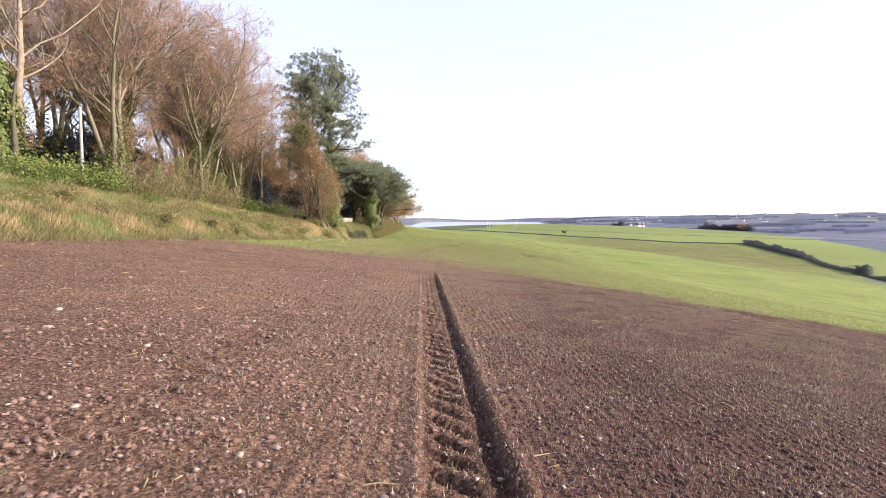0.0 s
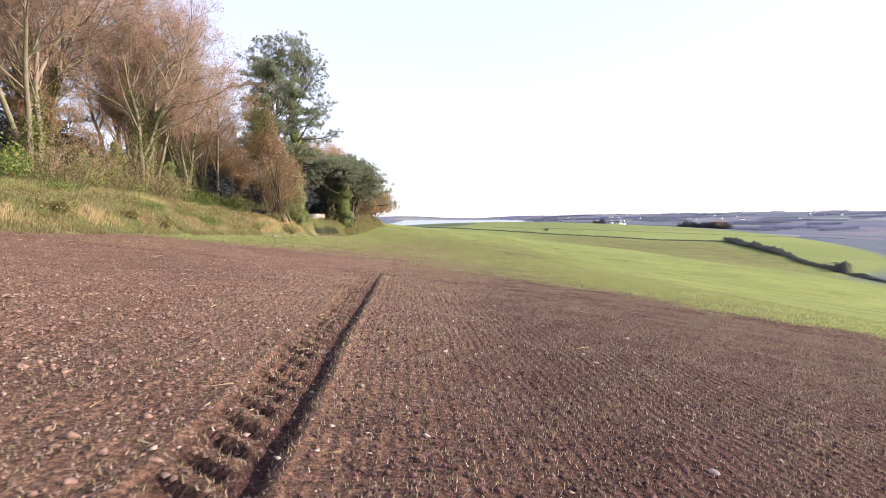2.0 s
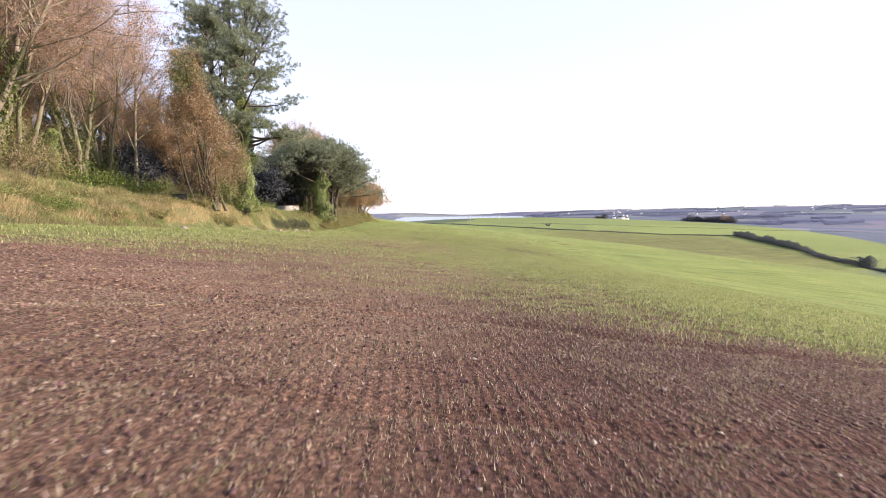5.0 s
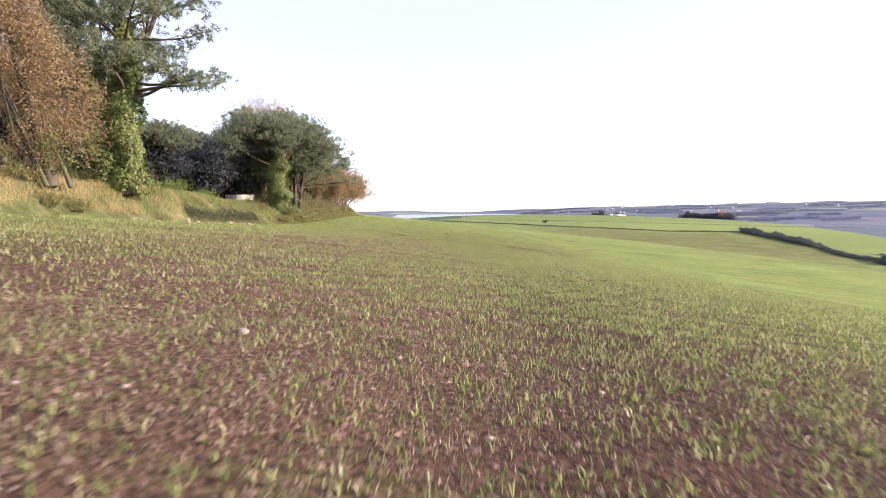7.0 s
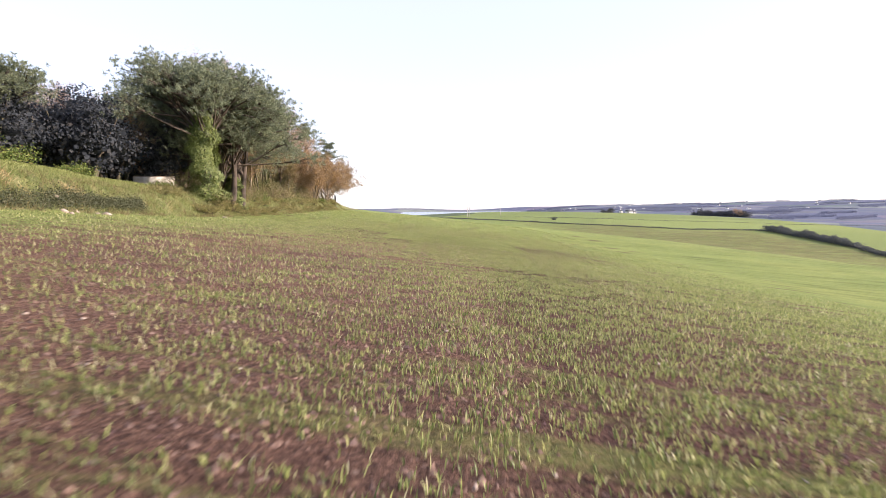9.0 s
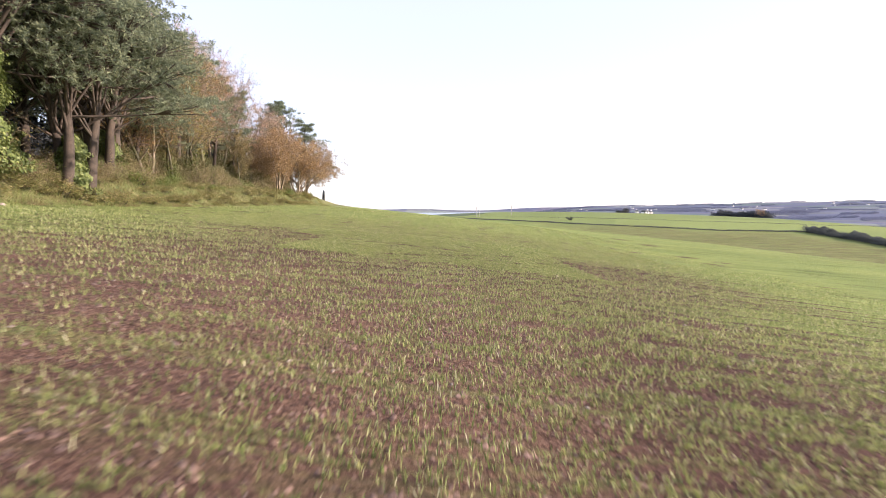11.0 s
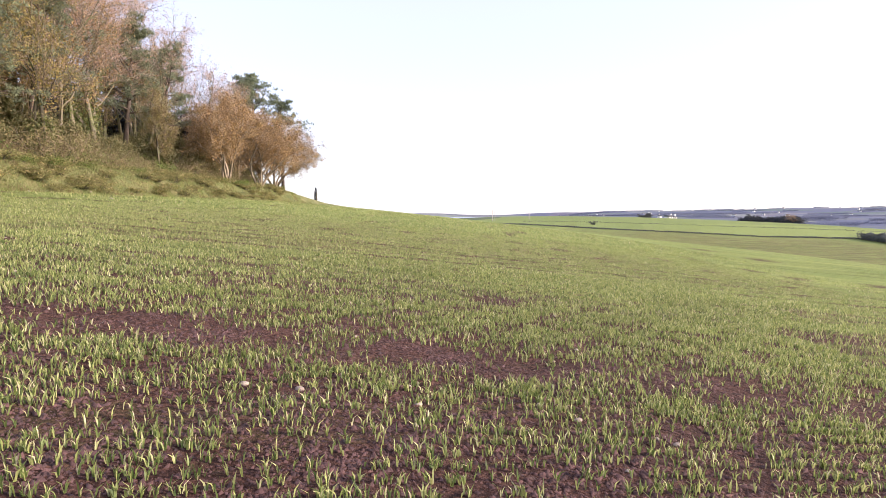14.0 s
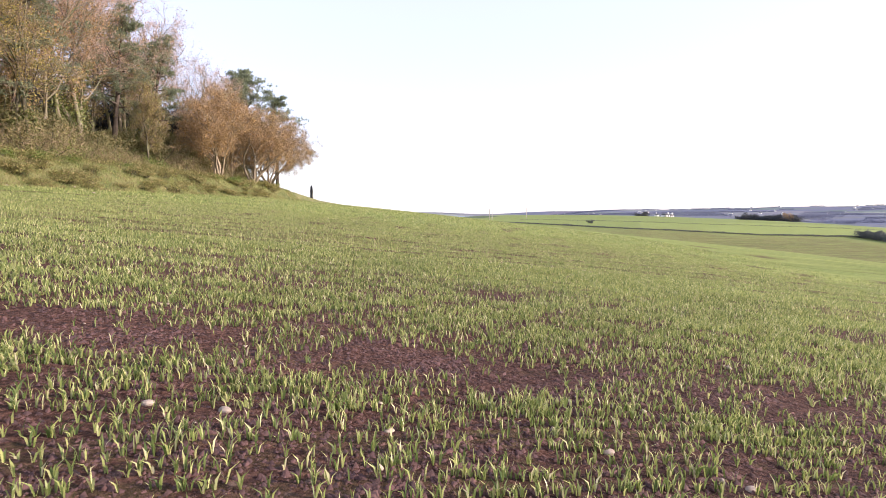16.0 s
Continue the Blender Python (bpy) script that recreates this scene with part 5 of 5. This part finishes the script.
stick_mesh = stick.mesh("straw_stalk", M_DRYGRASS)
for x, y, turn in ((-0.8, 3.75, 5), (-1.6, 7.2, 160), (-0.6, 9.0, 60), (2.6, 6.4, 100), (3.0, 13.0, 20)):
    ob = new("straw_stalk", stick_mesh)
    ob.matrix_basis = pose(x, y, float(soil(x, y)), 0, 0, turn)
    tagged(ob, "pale broken straw stalk lying on soil", "straw", "stalks on the soil")


litter = Tris()
n = 900
x, y = rng.uniform(-11.5, 2.0, n) - 1.0, 3.0 + 26 * rng.random(n)
a = rng.uniform(0, 6.28, n)
way = np.stack([np.cos(a), np.sin(a), rng.uniform(-0.02, 0.08, n)], -1)
slivers(litter, np.stack([x, y, soil(x, y) + 0.012], -1), way, rng.uniform(0.06, 0.22, n), 0.014, rng)
tagged(new("straw_litter", litter.mesh("straw_litter", M_DRYGRASS)), "scattered bits of pale straw on soil", "straw", kind="stuff")


def cobble(x, y, size, seed):
    r = np.random.default_rng(seed)
    ball = bmesh.new()
    bmesh.ops.create_icosphere(ball, subdivisions=2, radius=1.0)
    v = np.array([p.co[:] for p in ball.verts])
    v = v * (1 + 0.16 * np.sin(v @ r.normal(size=3) * 2.3)[:, None]) * [size, size * 0.7, size * 0.5]
    t = Tris()
    t.add(v, [[q.index for q in face.verts] for face in ball.faces])
    ball.free()
    ob = new("field_stone", t.mesh("field_stone", M_STONE, True))
    ob.matrix_basis = pose(x, y, float(soil(x, y)) + size * 0.15, 0, 0, r.uniform(0, 360))
    return tagged(ob, "rounded pale stone half sunk in soil", "stone", "single stones on the field")


for k, (x, y, size) in enumerate(((7.58, 104.1, 0.034), (7.95, 104.1, 0.036), (8.75, 104.1, 0.03), (9.82, 104.1, 0.035), (10.4, 103.9, 0.03), (-1.65, 3.9, 0.034), (-2.45, 4.45, 0.03), (-2.9, 4.3, 0.034), (-0.75, 3.6, 0.03), (2.4, 38.6, 0.06), (-3.4, 6.1, 0.04), (-4.6, 6.4, 0.045), (-5.2, 7.4, 0.05), (-3.0, 8.0, 0.035), (-2.2, 5.6, 0.03), (1.6, 6.9, 0.028), (2.6, 8.6, 0.04), (3.4, 10.8, 0.042), (0.9, 11.6, 0.035), (4.2, 14.4, 0.05), (-6.4, 11.0, 0.05), (2.2, 17.2, 0.05))):
    cobble(x, y, size, k)

# ---- grass of the bank ----
for name, mat, label, lo, hi, n, tall in (("dry_grass", M_DRYGRASS, "pale dry grass tussocks along the bank foot", 0.3, 6.5, 16000, 0.46), ("bank_grass", M_BANKGRASS, "rough green grass and weeds on the bank", 0.0, 11.0, 36000, 0.34), ("withered_weeds", M_WEED, "withered olive-brown weeds on the bank face", -0.4, 5.0, 11000, 0.42)):
    g = Tris()
    y = 12 + 176 * rng.random(n) ** 1.2
    x = FOOT - 0.4 + 0.35 * sstep(92, 98, y) - lo - (hi - lo) * rng.random(n) ** 1.2
    dry = wavy(x * 1.2, y, 1.7, 6.0) + 0.5 * wavy(x, y, 0.6, 2.0)
    strip = np.exp(-(((y - 61) / 9) ** 4)) * sstep(-17.5, -16, x)
    dry = dry + 0.25 * (1 - sstep(50, 70, y)) + 1.1 * strip - 0.8 * sstep(80, 100, y)
    keep = dry > 0.4 if name == "dry_grass" else dry < 0.5 if name == "bank_grass" else (wavy(x, y, 1.3, 8.0) > -0.2) & (strip < 0.4)
    keep &= (y < 75) | (y > 103) | (x > -15.2)
    x, y = x[keep], y[keep]
    each = 13
    px, py = np.repeat(x, each), np.repeat(y, each)
    m = len(px)
    off = rng.normal(size=(m, 2)) * 0.09
    px, py = px + off[:, 0], py + off[:, 1]
    way = unit(np.concatenate([off * 4.5, np.ones((m, 1))], 1) + rng.normal(size=(m, 3)) * [0.3, 0.3, 0.1])
    high = np.repeat(tall * rng.uniform(0.5, 1.25, len(x)) * (1 + 0.35 * wavy(x, y, 1.1, 3.0)) * (1 - 0.3 * sstep(95, 125, y)), each)
    slivers(g, np.stack([px, py, height(px, py) - 0.03], -1), way, high * rng.uniform(0.6, 1.15, m), 0.026, rng)
    tagged(new(name, g.mesh(name, mat)), label, "grass", kind="stuff")


lawn = Tris()
n = 60000
x, y = rng.uniform(-21.5, -15.0, n), rng.uniform(74, 104, n)
way = unit(rng.normal(size=(n, 3)) * [0.5, 0.5, 0.1] + [0, 0, 1])
slivers(lawn, np.stack([x, y, height(x, y) - 0.01], -1), way, 0.16 * rng.uniform(0.5, 1.3, n), 0.03, rng)
tagged(new("terrace_grass", lawn.mesh("terrace_grass", M_LAWN)), "short bright grass on the terrace above the hedge", "grass", kind="stuff")


# ---- distance: hedges, woods, farm buildings ----
def hedge(label, line, tall, wide, per, leaf, size, seed, category="hedge"):
    r = np.random.default_rng(seed)
    h = Tris()
    line = np.array(line, float)
    for a, b in zip(line[:-1], line[1:]):
        L = np.linalg.norm(b - a)
        n = int(L * per)
        f = r.random(n)
        p = a + (b - a) * f[:, None] + r.normal(size=(n, 2)) * wide * 0.3
        crown = tall * (0.55 + 0.3 * wavy(p[:, 0], p[:, 1], 7.0, seed) + 0.18 * wavy(p[:, 0], p[:, 1], 2.3, seed))
        at = np.stack([p[:, 0], p[:, 1], height(p[:, 0], p[:, 1]) + crown * r.random(n) ** 0.8], -1)
        leaves(h, at, size * r.uniform(0.6, 1.4, n), r)
    return tagged(new("hedgerow", h.mesh("hedgerow", leaf)), label, category, kind="stuff")


hedge("low grey-green hedge at the foot of the bank", ((-13.5, 75.5), (-13.55, 85), (-13.6, 92.5)), 0.95, 0.5, 900, M_LOWHEDGE, 0.085, 88)
hedge("dark overgrown hedge along the field's lower edge", ((190, 340), (184, 300), (178, 265)), 4.6, 4.5, 520, M_GORSE, 0.34, 81)
hedge("straggling low hedge along the field's lower edge", ((178, 265), (168, 241), (164, 217), (160, 196), (152, 120)), 2.4, 2.2, 170, M_GORSE, 0.34, 86)
hedge("round dark bush in the lower hedge", ((164, 214), (164, 210)), 5.0, 4.0, 420, M_GORSE, 0.45, 87)
hedge("low dark hedge and ditch at the field's far edge", ((-60, 600), (10, 520), (45, 452), (88, 393), (148, 345), (190, 340)), 0.9, 2.6, 60, M_GORSE, 0.34, 82)
hedge("low hedge between green fields", ((60, 480), (160, 420), (250, 400), (330, 420)), 0.7, 1.0, 7, M_GORSE, 0.4, 83)
hedge("dark clump of trees on the far knoll", ((350, 738), (368, 734), (395, 724), (408, 720)), 12, 10, 190, M_KNOLLWOOD, 0.95, 84, "woods")
hedge("small dark copse beside the white farm", ((232, 742), (246, 748)), 8, 6, 150, M_KNOLLWOOD, 0.9, 85, "woods")


def far_wood(seed, count, r0, r1, a0, a1):
    r = np.random.default_rng(seed)
    h = Tris()
    for _ in range(count):
        d, a = r.uniform(r0, r1), r.uniform(a0, a1)
        L = r.uniform(60, 260)
        th = r.normal() * 0.35
        n = int(L * 7)
        f = r.uniform(-0.5, 0.5, n) * L
        px = d * math.sin(a) + f * math.cos(th) + r.normal(size=n) * 2.5
        py = d * math.cos(a) + f * math.sin(th) + r.normal(size=n) * 2.5
        zz = height(px, py)
        ok = zz > -31
        at = np.stack([px, py, zz + 6 * r.random(n)], -1)[ok]
        leaves(h, at, 2.3 * r.uniform(0.5, 1.4, len(at)), r)
    return h


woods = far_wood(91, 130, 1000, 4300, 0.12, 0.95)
tagged(new("far_hedgerows_and_woods", woods.mesh("far_woods", M_FARWOOD)), "winter woods and hedgerows on distant hills, coloured blue for haze", "woods", kind="stuff")


def farmhouse(x, y, L, W, H, turn, label="white farmhouse with slate roof in the distance"):
    house = new("farmhouse")
    t = Tris()
    box(t, (-L / 2, -W / 2, -1), (L / 2, W / 2, H))
    wall = part("wall", t, M_WHITE, house)
    t = Tris()
    e = 0.3
    v = [(-L / 2 - e, -W / 2 - e, H), (L / 2 + e, -W / 2 - e, H), (L / 2 + e, W / 2 + e, H), (-L / 2 - e, W / 2 + e, H), (-L / 2 - e, 0, H + W * 0.42), (L / 2 + e, 0, H + W * 0.42)]
    t.add(v, [(0, 1, 5), (0, 5, 4), (2, 3, 4), (2, 4, 5), (0, 4, 3), (1, 2, 5), (0, 3, 2), (0, 2, 1)])
    roof = part("roof", t, M_SLATE, house)
    t = Tris()
    box(t, (L * 0.3, -0.5, H), (L * 0.3 + 1.2, 0.5, H + W * 0.42 + 1.3))
    part("chimney", t, M_WHITE, roof)
    for k in range(max(2, int(L / 4))):
        wx = -L / 2 + (k + 0.5) * L / max(2, int(L / 4))
        t = Tris()
        box(t, (wx - 0.6, -W / 2 - 0.04, H * 0.35), (wx + 0.6, -W / 2 + 0.02, H * 0.35 + 1.5))
        part("window", t, M_GLASS, house)
    house.matrix_basis = pose(x, y, float(height(x, y)), 0, 0, turn)
    return tagged(house, label, "house")


for x, y, L, W, H, turn in ((262, 732, 8, 5, 2.6, 10), (269.5, 737, 6, 5, 2.2, 20), (256, 743, 4, 4, 2.8, 80)):
    farmhouse(x, y, L, W, H, turn)
rr = random.Random(9)
for k in range(48):
    a, d = 0.24 + 0.13 * (k % 5) + rr.uniform(-0.045, 0.045), rr.uniform(2500, 4000)
    farmhouse(d * math.sin(a), d * math.cos(a), rr.uniform(8, 15), rr.uniform(6, 8), rr.uniform(3, 5.5), rr.uniform(0, 180), "white house far off among fields")
for x, y in ((40.5, 505), (42.5, 506), (70, 520)):
    post("utility_pole", "distant wooden utility pole between fields", x, y, 8.0, 0.2, M_POLE, "pole")
again(thorn, 394, 722, 1.0, 1.2, label="orange-brown tree beside the far copse")
stand(thicket("field_bush", "small dark bush on a far field edge", 73, 2.6, 2.8, M_GORSE, 600, 0.45), 94.8, 426.6)
